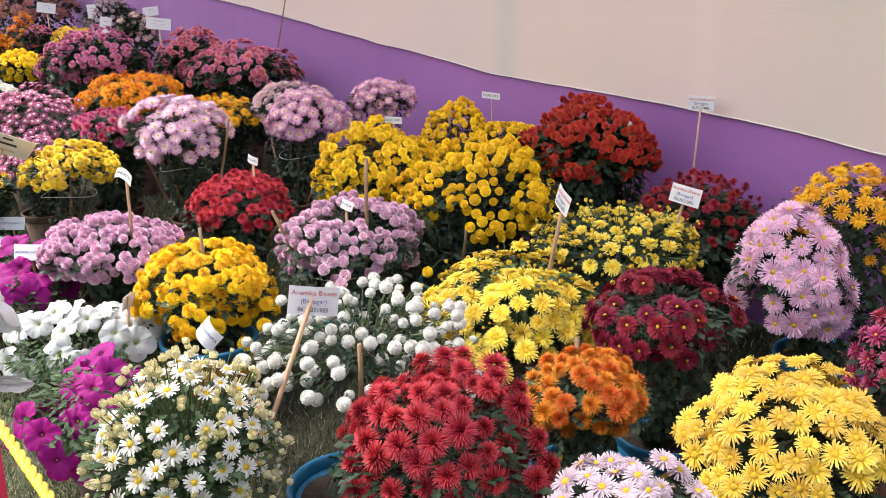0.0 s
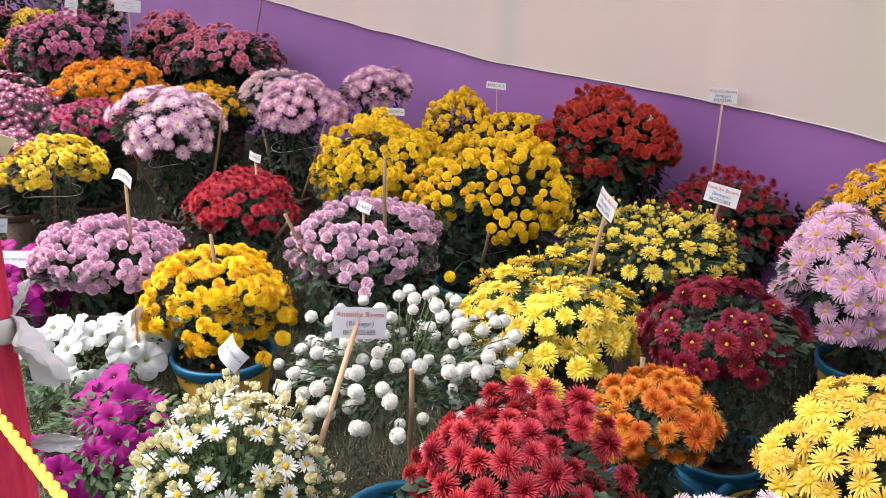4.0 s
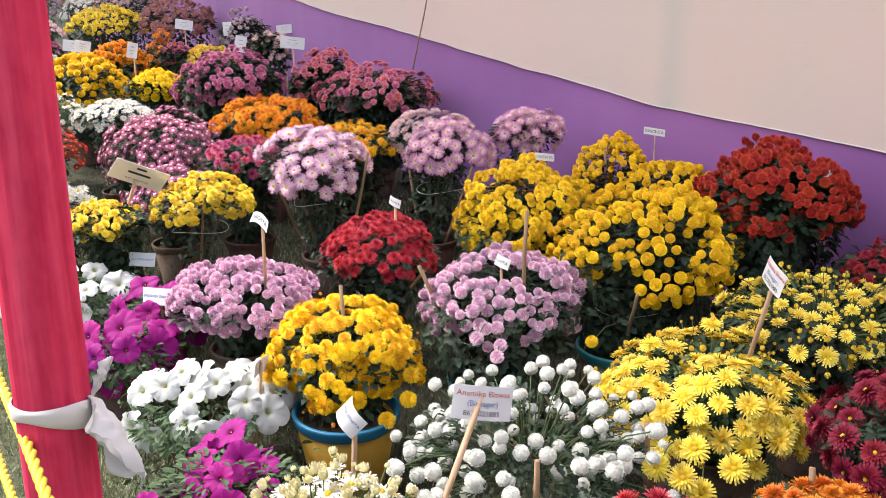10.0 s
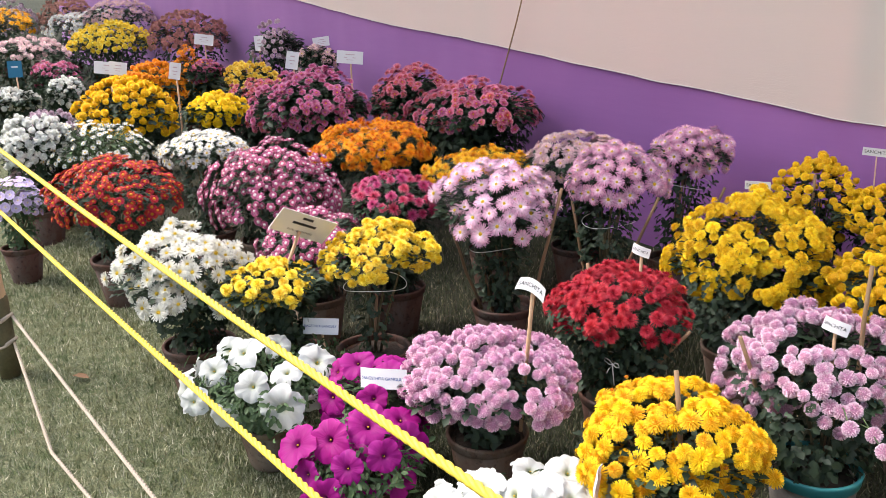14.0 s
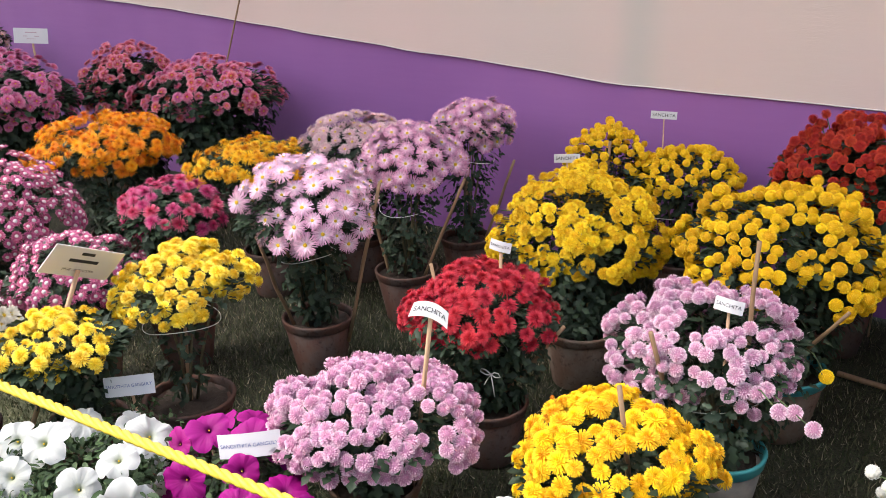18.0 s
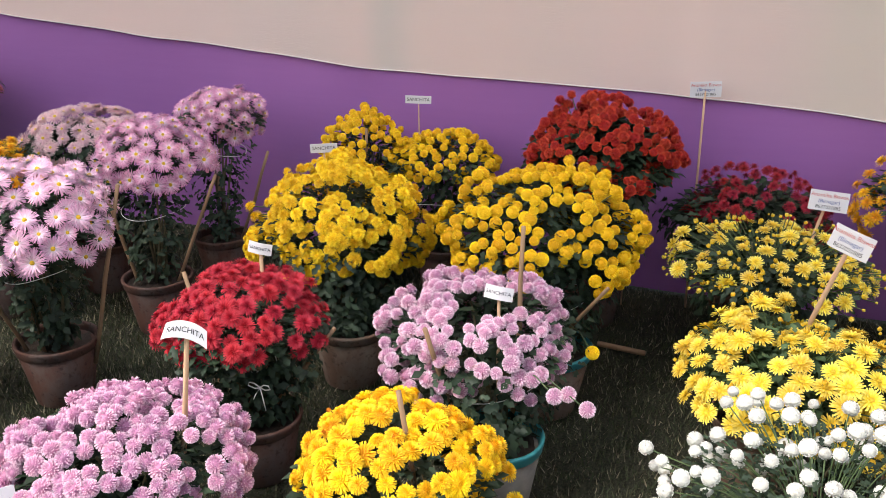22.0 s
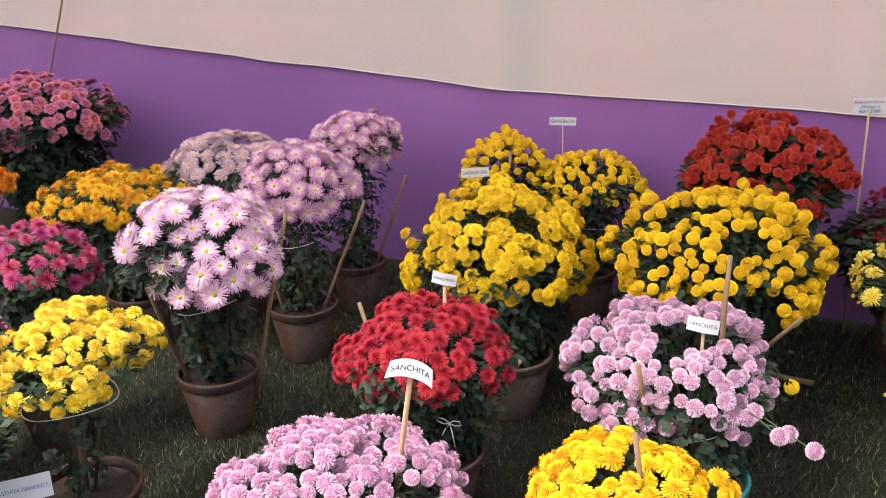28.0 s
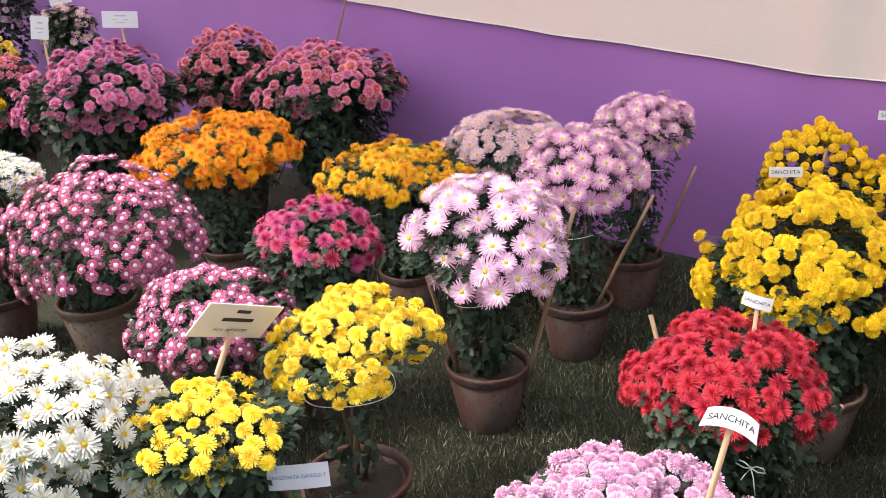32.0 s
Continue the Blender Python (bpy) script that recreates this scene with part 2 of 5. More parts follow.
M_INKPALE = plain_mat("faded_ink", (0.42, 0.32, 0.36), (0.52, 0.40, 0.44), 40, 0.6, 0)
M_STRING = plain_mat("white_string", (0.55, 0.54, 0.52), (0.72, 0.71, 0.68), 60, 0.8, 0.2, 0.001)
M_ROPEY = plain_mat("yellow_rope", (0.72, 0.52, 0.04), (0.86, 0.68, 0.09), 80, 0.45, 0.3, 0.001)
M_ROPEW = plain_mat("white_rope", (0.36, 0.29, 0.23), (0.54, 0.46, 0.38), 80, 0.8, 0.4, 0.001)
M_LEAF = leaf_mat("chrysanthemum_leaf", (0.011, 0.024, 0.013), (0.034, 0.058, 0.030))
M_LEAFLIGHT = leaf_mat("light_leaf", (0.028, 0.056, 0.024), (0.082, 0.135, 0.055))
M_BUD = plain_mat("green_bud", (0.16, 0.22, 0.07), (0.36, 0.42, 0.14), 60, 0.6, 0.2, 0.001)
M_DISC = plain_mat("yellow_disc", (0.60, 0.36, 0.015), (0.80, 0.57, 0.045), 500, 0.8, 0.8, 0.002)
M_DISCWHITE = plain_mat("white_disc", (0.62, 0.55, 0.55), (0.80, 0.74, 0.74), 400, 0.8, 0.6, 0.002)
M_DISCORANGE = plain_mat("orange_disc", (0.50, 0.16, 0.01), (0.72, 0.32, 0.03), 400, 0.8, 0.6, 0.002)


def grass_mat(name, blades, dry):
    """Lawn: coloured dark among the pots for the shade there, dry, strawy and brighter on the open path (dry 1); on the
    soil the two meet unevenly.
    """
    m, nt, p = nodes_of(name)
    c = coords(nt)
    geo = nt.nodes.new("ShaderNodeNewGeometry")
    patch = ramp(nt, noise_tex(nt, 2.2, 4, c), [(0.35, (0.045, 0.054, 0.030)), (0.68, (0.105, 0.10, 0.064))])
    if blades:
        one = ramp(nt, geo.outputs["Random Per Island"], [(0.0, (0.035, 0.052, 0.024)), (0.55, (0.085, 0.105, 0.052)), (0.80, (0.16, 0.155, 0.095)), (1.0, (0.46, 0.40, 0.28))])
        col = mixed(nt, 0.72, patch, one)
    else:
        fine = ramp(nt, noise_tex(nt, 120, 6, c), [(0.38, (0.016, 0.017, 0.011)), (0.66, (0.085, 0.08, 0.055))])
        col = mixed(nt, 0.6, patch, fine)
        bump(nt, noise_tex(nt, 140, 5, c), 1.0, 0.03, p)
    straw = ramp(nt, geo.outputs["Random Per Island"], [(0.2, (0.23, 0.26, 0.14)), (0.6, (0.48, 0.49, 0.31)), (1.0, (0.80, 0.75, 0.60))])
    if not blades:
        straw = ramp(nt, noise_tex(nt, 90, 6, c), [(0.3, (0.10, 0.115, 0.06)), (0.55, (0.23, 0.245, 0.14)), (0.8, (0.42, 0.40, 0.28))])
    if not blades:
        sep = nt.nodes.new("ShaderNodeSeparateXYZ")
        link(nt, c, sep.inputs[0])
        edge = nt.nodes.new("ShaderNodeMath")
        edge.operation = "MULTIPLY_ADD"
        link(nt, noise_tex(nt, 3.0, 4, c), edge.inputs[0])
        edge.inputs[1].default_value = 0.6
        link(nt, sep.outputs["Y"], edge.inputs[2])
        # Painted shade: soil colour falls from the dry open path to dark pot ground.
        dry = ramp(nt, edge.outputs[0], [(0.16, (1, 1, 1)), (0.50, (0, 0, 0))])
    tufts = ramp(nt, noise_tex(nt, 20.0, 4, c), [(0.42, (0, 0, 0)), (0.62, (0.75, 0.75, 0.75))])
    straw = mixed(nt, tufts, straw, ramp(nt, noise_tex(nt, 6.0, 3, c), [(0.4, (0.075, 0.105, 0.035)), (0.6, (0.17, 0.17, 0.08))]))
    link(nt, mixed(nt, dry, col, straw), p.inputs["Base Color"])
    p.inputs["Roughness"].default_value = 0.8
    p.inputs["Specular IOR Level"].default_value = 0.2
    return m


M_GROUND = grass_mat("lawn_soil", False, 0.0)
M_GRASS_SHADED = grass_mat("shaded_grass_blade", True, 0.0)
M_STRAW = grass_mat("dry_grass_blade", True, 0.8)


# ---------------------------------------------------------------- mesh helpers
def mesh_from(name, verts, faces, mats, slots=None, uvs=None, smooth=True):
    me = bpy.data.meshes.new(name)
    me.from_pydata(verts, [], faces)
    for m in mats:
        me.materials.append(m)
    if slots is not None:
        me.polygons.foreach_set("material_index", slots)
    if smooth:
        me.polygons.foreach_set("use_smooth", [True] * len(me.polygons))
    if uvs is not None:
        layer = me.uv_layers.new(name="UVMap")
        idx = np.empty(len(me.loops), dtype=np.int32)
        me.loops.foreach_get("vertex_index", idx)
        layer.data.foreach_set("uv", np.asarray(uvs, dtype=np.float32)[idx].ravel())
    me.update()
    return me


def child(name, me, parent, label=""):
    ob = new(name, me)
    ob.parent = parent
    if label:
        tagged(ob, label)
    return ob


def part(name, bm, material, parent, label="", smooth=False):
    me = bpy.data.meshes.new(name)
    bm.to_mesh(me)
    bm.free()
    me.materials.append(material)
    if smooth:
        me.polygons.foreach_set("use_smooth", [True] * len(me.polygons))
    return child(name, me, parent, label)


def thing(name, x, y, z, label, category, group="", turn=0.0):
    ob = new(name)
    ob.empty_display_size = 0.05
    ob.matrix_basis = pose(x, y, z, 0, 0, turn)
    return tagged(ob, label, category, group)


def tube_data(points, radii, sides=6, cap=True):
    """Vertices and faces of a tube along points."""
    pts = [Vector(p) for p in points]
    verts, faces = [], []
    ref = Vector((0.31, 0.17, 0.93)).normalized()
    for i, p in enumerate(pts):
        d = (pts[min(i + 1, len(pts) - 1)] - pts[max(i - 1, 0)]).normalized()
        if abs(d.dot(ref)) > 0.97:
            ref = Vector((0.9, 0.2, 0.1)).normalized()
        a = d.cross(ref).normalized()
        b = d.cross(a).normalized()
        r = radii[i] if isinstance(radii, (list, tuple)) else radii
        for k in range(sides):
            an = 2 * math.pi * k / sides
            verts.append(p + a * (r * math.cos(an)) + b * (r * math.sin(an)))
    for i in range(len(pts) - 1):
        for k in range(sides):
            k2 = (k + 1) % sides
            faces.append((i * sides + k, i * sides + k2, (i + 1) * sides + k2, (i + 1) * sides + k))
    if cap:
        faces.append(tuple(range(sides))[::-1])
        faces.append(tuple((len(pts) - 1) * sides + k for k in range(sides)))
    return verts, faces


def tube(name, points, radii, material, parent, sides=6, label=""):
    v, f = tube_data(points, radii, sides)
    return child(name, mesh_from(name, v, f, [material]), parent, label)


def lathe(name, profile, material, parent, sides=28, label="", wobble=0.0, seed=0):
    """A turned shape from (radius, height) pairs, closed where a radius is zero."""
    rng = random.Random(seed)
    ph = rng.random() * 6.28
    verts, faces = [], []
    for r, z in profile:
        for k in range(sides):
            an = 2 * math.pi * k / sides
            rr = r * (1 + wobble * math.sin(2 * an + ph + z * 9))
            verts.append((rr * math.cos(an), rr * math.sin(an), z))
    for i in range(len(profile) - 1):
        for k in range(sides):
            k2 = (k + 1) % sides
            faces.append((i * sides + k, i * sides + k2, (i + 1) * sides + k2, (i + 1) * sides + k))
    return child(name, mesh_from(name, verts, faces, [material]), parent, label)


# ---------------------------------------------------------------- lettering
def letter_mesh(body, size, material):
    cu = bpy.data.curves.new("lettering", "FONT")
    cu.body, cu.size, cu.align_x, cu.align_y = body, size, "CENTER", "CENTER"
    tmp = new("lettering", cu)
    bpy.context.view_layer.update()
    me = bpy.data.meshes.new_from_object(tmp.evaluated_get(bpy.context.evaluated_depsgraph_get()))
    bpy.data.objects.remove(tmp)
    me.materials.clear()
    me.materials.append(material)
    return me


LETTERS = {}
for words, tall, ink in (("SANCHITA", 0.019, M_INK), ("SANCHITA", 0.018, M_INK), ("SANCHITA", 0.024, M_INK), ("SANCHITA", 0.016, M_INK), ("SANCHITA", 0.014, M_INK), ("SANCHITA", 0.017, M_INK), ("SANCHITA", 0.0125, M_INK), ("SANGSTHITA", 0.013, M_INKBLUE),
                         ("SANGSTHITA", 0.010, M_INKBLUE), ("SANGSTHITA GANGULY", 0.0125, M_INKBLUE), ("SANGSTHITA GANGULY", 0.0135, M_INKBLUE), ("MOB : 8670473789", 0.0135, M_INK),
                         ("Anamika Biswas", 0.0175, M_INKRED), ("(Birnagar)", 0.0165, M_INKBLUE), ("8637021885", 0.0155, M_INK)):
    LETTERS[words, tall] = letter_mesh(words, tall, ink)


# ---------------------------------------------------------------- flowers
PLAIN = {}


class Petals:
    """Collects petals, discs and lobes of one flower head."""

    def __init__(self):
        self.v, self.f, self.uv, self.slot = [], [], [], []

    def petal(self, az, r0, z0, length, width, elev, curl, seg=3, cup=0.0, tip=0.3, twist=0.0):
        base, (ca, sa) = len(self.v), (math.cos(az), math.sin(az))
        r, z, cols = r0, z0, 3 if cup else 2
        prof = [0.8, tip] if seg == 1 else [0.45, 0.9, 1.0, tip] if seg == 3 else [0.5, 1.0, tip] if seg == 2 else [0.4, 0.75, 1.0, 0.92, tip]
        for i in range(seg + 1):
            s = i / seg
            a = elev + curl * s
            w = width * prof[i] * 0.5
            dx, dz = -math.sin(a), math.cos(a)
            sides = (-1, 1) if cols == 2 else (-1, 0, 1)
            for k in sides:
                off = cup * w * (abs(k) - 0.5) + twist * k * w
                rr, zz = r + dx * off, z + dz * off
                self.v.append((ca * rr - sa * w * k, sa * rr + ca * w * k, zz))
                self.uv.append(((k + 1) / 2, s))
            if i < seg:
                st = length / seg
                r, z = r + st * math.cos(a), z + st * math.sin(a)
        for i in range(seg):
            for k in range(cols - 1):
                q = base + i * cols + k
                self.f.append((q, q + 1, q + cols + 1, q + cols))
                self.slot.append(0)

    def dome(self, radius, height, z0, slot, rings=3, sides=10):
        base = len(self.v)
        for i in range(rings):
            a = math.pi / 2 * i / rings
            for k in range(sides):
                an = 2 * math.pi * k / sides
                self.v.append((radius * math.cos(a) * math.cos(an), radius * math.cos(a) * math.sin(an), z0 + height * math.sin(a)))
                self.uv.append((0.5, 0.02))
        self.v.append((0, 0, z0 + height))
        self.uv.append((0.5, 0.02))
        for i in range(rings):
            for k in range(sides):
                k2 = (k + 1) % sides
                q = base + i * sides
                if i < rings - 1:
                    self.f.append((q + k, q + k2, q + sides + k2, q + sides + k))
                else:
                    self.f.append((q + k, q + k2, base + rings * sides))
                self.slot.append(slot)

    def made(self, name, mats):
        me = mesh_from(name, self.v, self.f, mats, self.slot, self.uv)
        PLAIN[me.name] = (np.array(self.v), self.f, self.slot, self.uv)
        return me


def head(style, mats, seed, coarse=0):
    """One flower head of unit radius; its face looks along +z. Heads that stay far off have fewer petals (coarse 1 or 2)."""
    g, p = random.Random(seed), Petals()
    R = math.radians
    def ring(n, r0, z0, length, width, elev, curl, seg=2, cup=0.0, tip=0.3, jit=1.0):
        ph = g.random() * 6.28
        n, width = int(n * (1, 0.85, 0.40)[coarse] + 0.5), width * (1, 1.12, 1.9)[coarse]
        seg, cup = (seg, cup) if not coarse else (1 if coarse == 2 or seg < 3 else 2, 0.0)
        for i in range(n):
            p.petal(ph + 2 * math.pi * (i + g.uniform(-0.25, 0.25) * jit) / n, r0, z0 + g.uniform(-0.02, 0.02), length * g.uniform(0.86, 1.08),
                    width * g.uniform(0.85, 1.12), R(elev + g.uniform(-7, 7) * jit), R(curl + g.uniform(-12, 12) * jit), seg, cup, tip, g.uniform(-0.15, 0.15))
    if style in ("pompon", "ball"):
        tight = style == "ball"
        p.dome(0.84 if tight else 0.72, 0.72 if tight else 0.62, -0.02, 0, 3, 10)
        p.dome(0.84 if tight else 0.72, -0.5, -0.02, 0, 2, 10)
        for i in range(9):
            el = -50 + 16.0 * i
            rad, n = (0.80 if tight else 0.68), int((25 if tight else 22) * max(0.22, math.cos(R(el))) + 0.5)
            ring(n, rad * math.cos(R(el)) * 0.94, 0.04 + rad * 0.86 * math.sin(R(el)), 0.22 if tight else 0.34, 0.25 if tight else 0.22, el - (6 if tight else 14), 30, 1, 0, 0.62, 0.8 if tight else 1.2)
    elif style == "double":
        p.dome(0.62, 0.42, -0.02, 0, 3, 10)
        for n, el, ln, r0, z0 in ((24, -46, 0.44, 0.52, -0.04), (27, -24, 0.52, 0.48, 0.04), (27, -4, 0.52, 0.44, 0.13), (24, 14, 0.46, 0.37, 0.22), (19, 33, 0.4, 0.27, 0.29), (13, 52, 0.34, 0.16, 0.35), (7, 70, 0.28, 0.06, 0.39)):
            ring(n, r0, z0, ln, 0.155, el, 0, 1, 0, 0.6, 1.2)
    elif style == "shaggy":
        p.dome(0.34, 0.26, 0.0, 0, 2, 8)
        for n, el, ln, r0, z0, cu in ((22, -40, 0.78, 0.22, 0.0, -8), (26, -20, 0.86, 0.2, 0.05, -10), (26, -2, 0.84, 0.18, 0.1, -8), (24, 16, 0.74, 0.15, 0.15, -2), (18, 34, 0.6, 0.12, 0.19, 6), (13, 53, 0.46, 0.08, 0.22, 12), (7, 70, 0.34, 0.04, 0.25, 16)):
            ring(n, r0, z0, ln, 0.122, el, cu, 2 if el > -30 else 1, 0, 0.32, 1.8)
    elif style == "fringe":
        for n, el, ln, r0, z0, cu in ((24, -18, 0.9, 0.12, 0.02, -10), (23, 2, 0.88, 0.11, 0.07, -6), (19, 22, 0.76, 0.1, 0.12, 4), (14, 42, 0.58, 0.08, 0.17, 12)):
            ring(n, r0, z0, ln, 0.13, el, cu, 2, 0, 0.55)
        ring(7, 0.02, 0.2, 0.34, 0.12, 68, 20, 2, 0, 0.4)
    elif style == "decor":
        for n, el, ln, r0, z0, cu in ((17, -10, 0.88, 0.12, 0.0, -16), (16, 8, 0.84, 0.11, 0.06, -12), (14, 26, 0.66, 0.1, 0.12, -4), (10, 46, 0.46, 0.06, 0.15, 8)):
            ring(n, r0, z0, ln, 0.22, el, cu, 2, 0, 0.5)
        p.dome(0.15, 0.12, 0.12, 1, 2, 8)
    elif style == "incurve":
        for n, el, ln, r0, z0, cu in ((27, -36, 0.80, 0.14, 0.02, -14), (31, -16, 0.86, 0.13, 0.1, -14), (31, 3, 0.82, 0.12, 0.16, -6), (28, 21, 0.74, 0.1, 0.22, 4), (22, 39, 0.63, 0.08, 0.26, 10), (15, 57, 0.5, 0.05, 0.3, 16)):
            ring(n, r0, z0, ln, 0.098, el, cu, 2, 0.45, 0.45, 1.3)
        ring(6, 0.02, 0.34, 0.3, 0.12, 80, 10, 2, 0, 0.4)
    elif style == "quill":
        for n, el, ln, cu in ((26, -18, 0.86, -14), (29, -5, 0.88, -12), (28, 7, 0.84, -10), (25, 19, 0.74, -8), (20, 33, 0.56, -4)):
            ring(n, 0.13, 0.02 + el * 0.002, ln, 0.125, el, cu, 2 if el > -10 else 1, 0, 0.5, 1.2)
        p.dome(0.17, 0.16, 0.11, 1)
    elif style == "daisy":
        for n, el, ln, cu in ((23, -4, 0.86, -14), (22, 8, 0.84, -14), (19, 22, 0.7, -10), (12, 38, 0.46, -6)):
            ring(n, 0.14, 0.02 + el * 0.002, ln, 0.16, el, cu, 2, 0, 0.6)
        p.dome(0.2, 0.13, 0.1, 1)
    elif style == "eye":
        for n, el, ln, cu in ((22, -14, 0.86, -10), (24, 2, 0.86, -8), (22, 18, 0.76, 0), (17, 36, 0.58, 8), (10, 54, 0.38, 10)):
            ring(n, 0.12, 0.02 + el * 0.002, ln, 0.165, el, cu, 2, 0, 0.6)
        p.dome(0.15, 0.12, 0.13, 1, 2, 8)
    elif style == "single":
        for n, el, ln, cu in ((24, -2, 0.84, -12), (24, 10, 0.8, -16), (16, 22, 0.6, -14)):
            ring(n, 0.2, 0.02 + el * 0.002, ln, 0.13, el, cu, 2, 0, 0.6, 1.4)
        p.dome(0.27, 0.16, 0.05, 1)
    elif style == "button":
        for n, el, ln, cu in ((18, -4, 0.8, -18), (17, 10, 0.72, -14), (12, 26, 0.5, -8)):
            ring(n, 0.2, 0.02 + el * 0.002, ln, 0.24, el, cu, 2, 0, 0.55)
        p.dome(0.36, 0.26, 0.05, 1, 3, 9)
    elif style == "bud":
        p.dome(0.62, 0.8, 0.0, 0, 2, 7)
        p.dome(0.5, -0.35, 0.0, 1, 2, 7)
        ring(8, 0.52, 0.0, 0.95, 0.5, 78, 34, 2, 0, 0.4, 0.9)
        ring(6, 0.3, 0.1, 0.95, 0.42, 84, 20, 2, 0, 0.4, 0.9)
    elif style == "petunia":
        n = 50
        rows = ((0.04, -0.62), (0.08, -0.30), (0.15, -0.11), (0.30, -0.02), (0.52, 0.03), (0.74, 0.05), (0.90, 0.04), (1.0, 0.0))
        ph = g.random() * 6.28
        lift = [g.uniform(-0.34, 0.16) for _ in range(5)]
        reach = [g.uniform(0.86, 1.08) for _ in range(5)]
        for i, (r, z) in enumerate(rows):
            for k in range(n):
                an = 2 * math.pi * k / n
                t5 = (5 * an / (2 * math.pi)) % 5
                w, here = t5 % 1.0 - 0.5, int(t5) % 5
                s = max(0.0, (r - 0.2) / 0.8)
                lobe = abs(w) * 2
                rr = r * (1 + s * (reach[here] - 1) * (1 - lobe ** 4) + s * s * (0.10 * (1 - lobe) - 0.13 * lobe ** 5))
                zz = z + s * s * lift[here] * (1 - lobe ** 3) - 0.05 * s * math.exp(-(w * 9) ** 2) + 0.04 * s * lobe ** 4
                zz += s ** 3 * (0.055 * math.sin(11 * an + ph) + 0.04 * math.sin(23 * an + 2 * ph))
                p.v.append((rr * math.cos(an + ph), rr * math.sin(an + ph), zz))
                p.uv.append((k / n, i / (len(rows) - 1)))
        for i in range(len(rows) - 1):
            for k in range(n):
                k2 = (k + 1) % n
                p.f.append((i * n + k, i * n + k2, (i + 1) * n + k2, (i + 1) * n + k))
                p.slot.append(0)
        p.dome(0.05, 0.05, -0.12, 1, 2, 6)
    elif style == "globe":
        p.dome(0.95, 0.87, -0.03, 0, 4, 14)
        p.dome(0.95, -0.74, -0.03, 0, 3, 14)
        for i in range(150):
            up = -0.8 + 1.78 * (i + 0.5) / 150
            el = math.degrees(math.asin(up))
            p.petal(2.39996 * i + g.uniform(-0.2, 0.2), 0.87 * math.cos(R(el)), 0.84 * up, 0.19 * g.uniform(0.85, 1.15), 0.25, R(el + 34 + g.uniform(-12, 12)), R(34), 1, 0, 0.7)
    elif style == "marguerite":
        for n, el, ln, cu in ((16, 4, 0.8, -16), (12, 16, 0.72, -20)):
            ring(n, 0.22, 0.02 + el * 0.002, ln, 0.21, el, cu, 2, 0, 0.65, 1.3)
        p.dome(0.3, 0.16, 0.05, 1)
    elif style == "pansy":
        for az, ln, w in ((90, 0.9, 0.95), (35, 0.85, 0.9), (145, 0.85, 0.9), (-30, 0.8, 0.8), (-150, 0.8, 0.8), (-90, 0.75, 0.9)):
            p.petal(R(az), 0.05, 0, ln, w, R(8), R(-8), 3, 0.15, 0.7)
        p.dome(0.12, 0.08, 0.03, 1)
    return p.made("flower_" + style, mats)


HEADS = {}


def heads(style, key, mats, coarse=0):
    if (style, key, coarse) not in HEADS:
        HEADS[style, key, coarse] = [head(style, mats, hash_of(style + key) + i, coarse) for i in range(3)]
    return HEADS[style, key, coarse]


def hash_of(text):
    n = 7
    for ch in text:
        n = (n * 31 + ord(ch)) % 100003
    return n


C = {}


def colour(key, base, mid, tip, spread=0.03, disc=None, thin=0.12, veins=2.2):
    C[key] = [petal_mat("petal_" + key, base, mid, tip, spread, thin, veins), disc or M_DISC]


colour("yellow", (0.74, 0.44, 0.006), (0.87, 0.585, 0.01), (0.9, 0.655, 0.028), 0.015)
colour("butter", (0.74, 0.47, 0.008), (0.86, 0.62, 0.028), (0.89, 0.71, 0.11), 0.02)
colour("golden", (0.72, 0.37, 0.004), (0.85, 0.515, 0.006), (0.88, 0.6, 0.016), 0.025)
colour("pale_yellow", (0.72, 0.46, 0.008), (0.80, 0.57, 0.03), (0.82, 0.67, 0.13), 0.02)
colour("lemon", (0.70, 0.45, 0.008), (0.79, 0.58, 0.04), (0.81, 0.69, 0.17), 0.02)
colour("soft_yellow", (0.64, 0.35, 0.015), (0.75, 0.485, 0.05), (0.78, 0.57, 0.12), 0.02)
colour("lavender", (0.48, 0.22, 0.36), (0.58, 0.315, 0.455), (0.72, 0.52, 0.62), 0.02)
colour("lavender_pale", (0.5, 0.24, 0.37), (0.63, 0.38, 0.51), (0.76, 0.6, 0.675), 0.02)
colour("crimson", (0.26, 0.005, 0.014), (0.41, 0.009, 0.026), (0.53, 0.042, 0.066), 0.006)
colour("scarlet", (0.2, 0.004, 0.01), (0.37, 0.008, 0.022), (0.55, 0.065, 0.085), 0.006)
colour("vermilion", (0.44, 0.06, 0.010), (0.41, 0.008, 0.016), (0.51, 0.032, 0.044), 0.02, M_DISCORANGE)
colour("rust", (0.30, 0.010, 0.005), (0.46, 0.025, 0.012), (0.55, 0.068, 0.030), 0.01)
colour("maroon", (0.09, 0.002, 0.009), (0.165, 0.004, 0.021), (0.25, 0.012, 0.038), 0.02)
colour("dark_red", (0.15, 0.003, 0.009), (0.27, 0.007, 0.019), (0.36, 0.024, 0.040), 0.02)
colour("pink", (0.84, 0.76, 0.78), (0.79, 0.52, 0.66), (0.62, 0.25, 0.43), 0.03)
colour("pink_white", (0.86, 0.80, 0.80), (0.83, 0.62, 0.74), (0.69, 0.36, 0.54), 0.02)
colour("hot_pink", (0.76, 0.52, 0.6), (0.78, 0.4, 0.6), (0.82, 0.58, 0.73), 0.02)
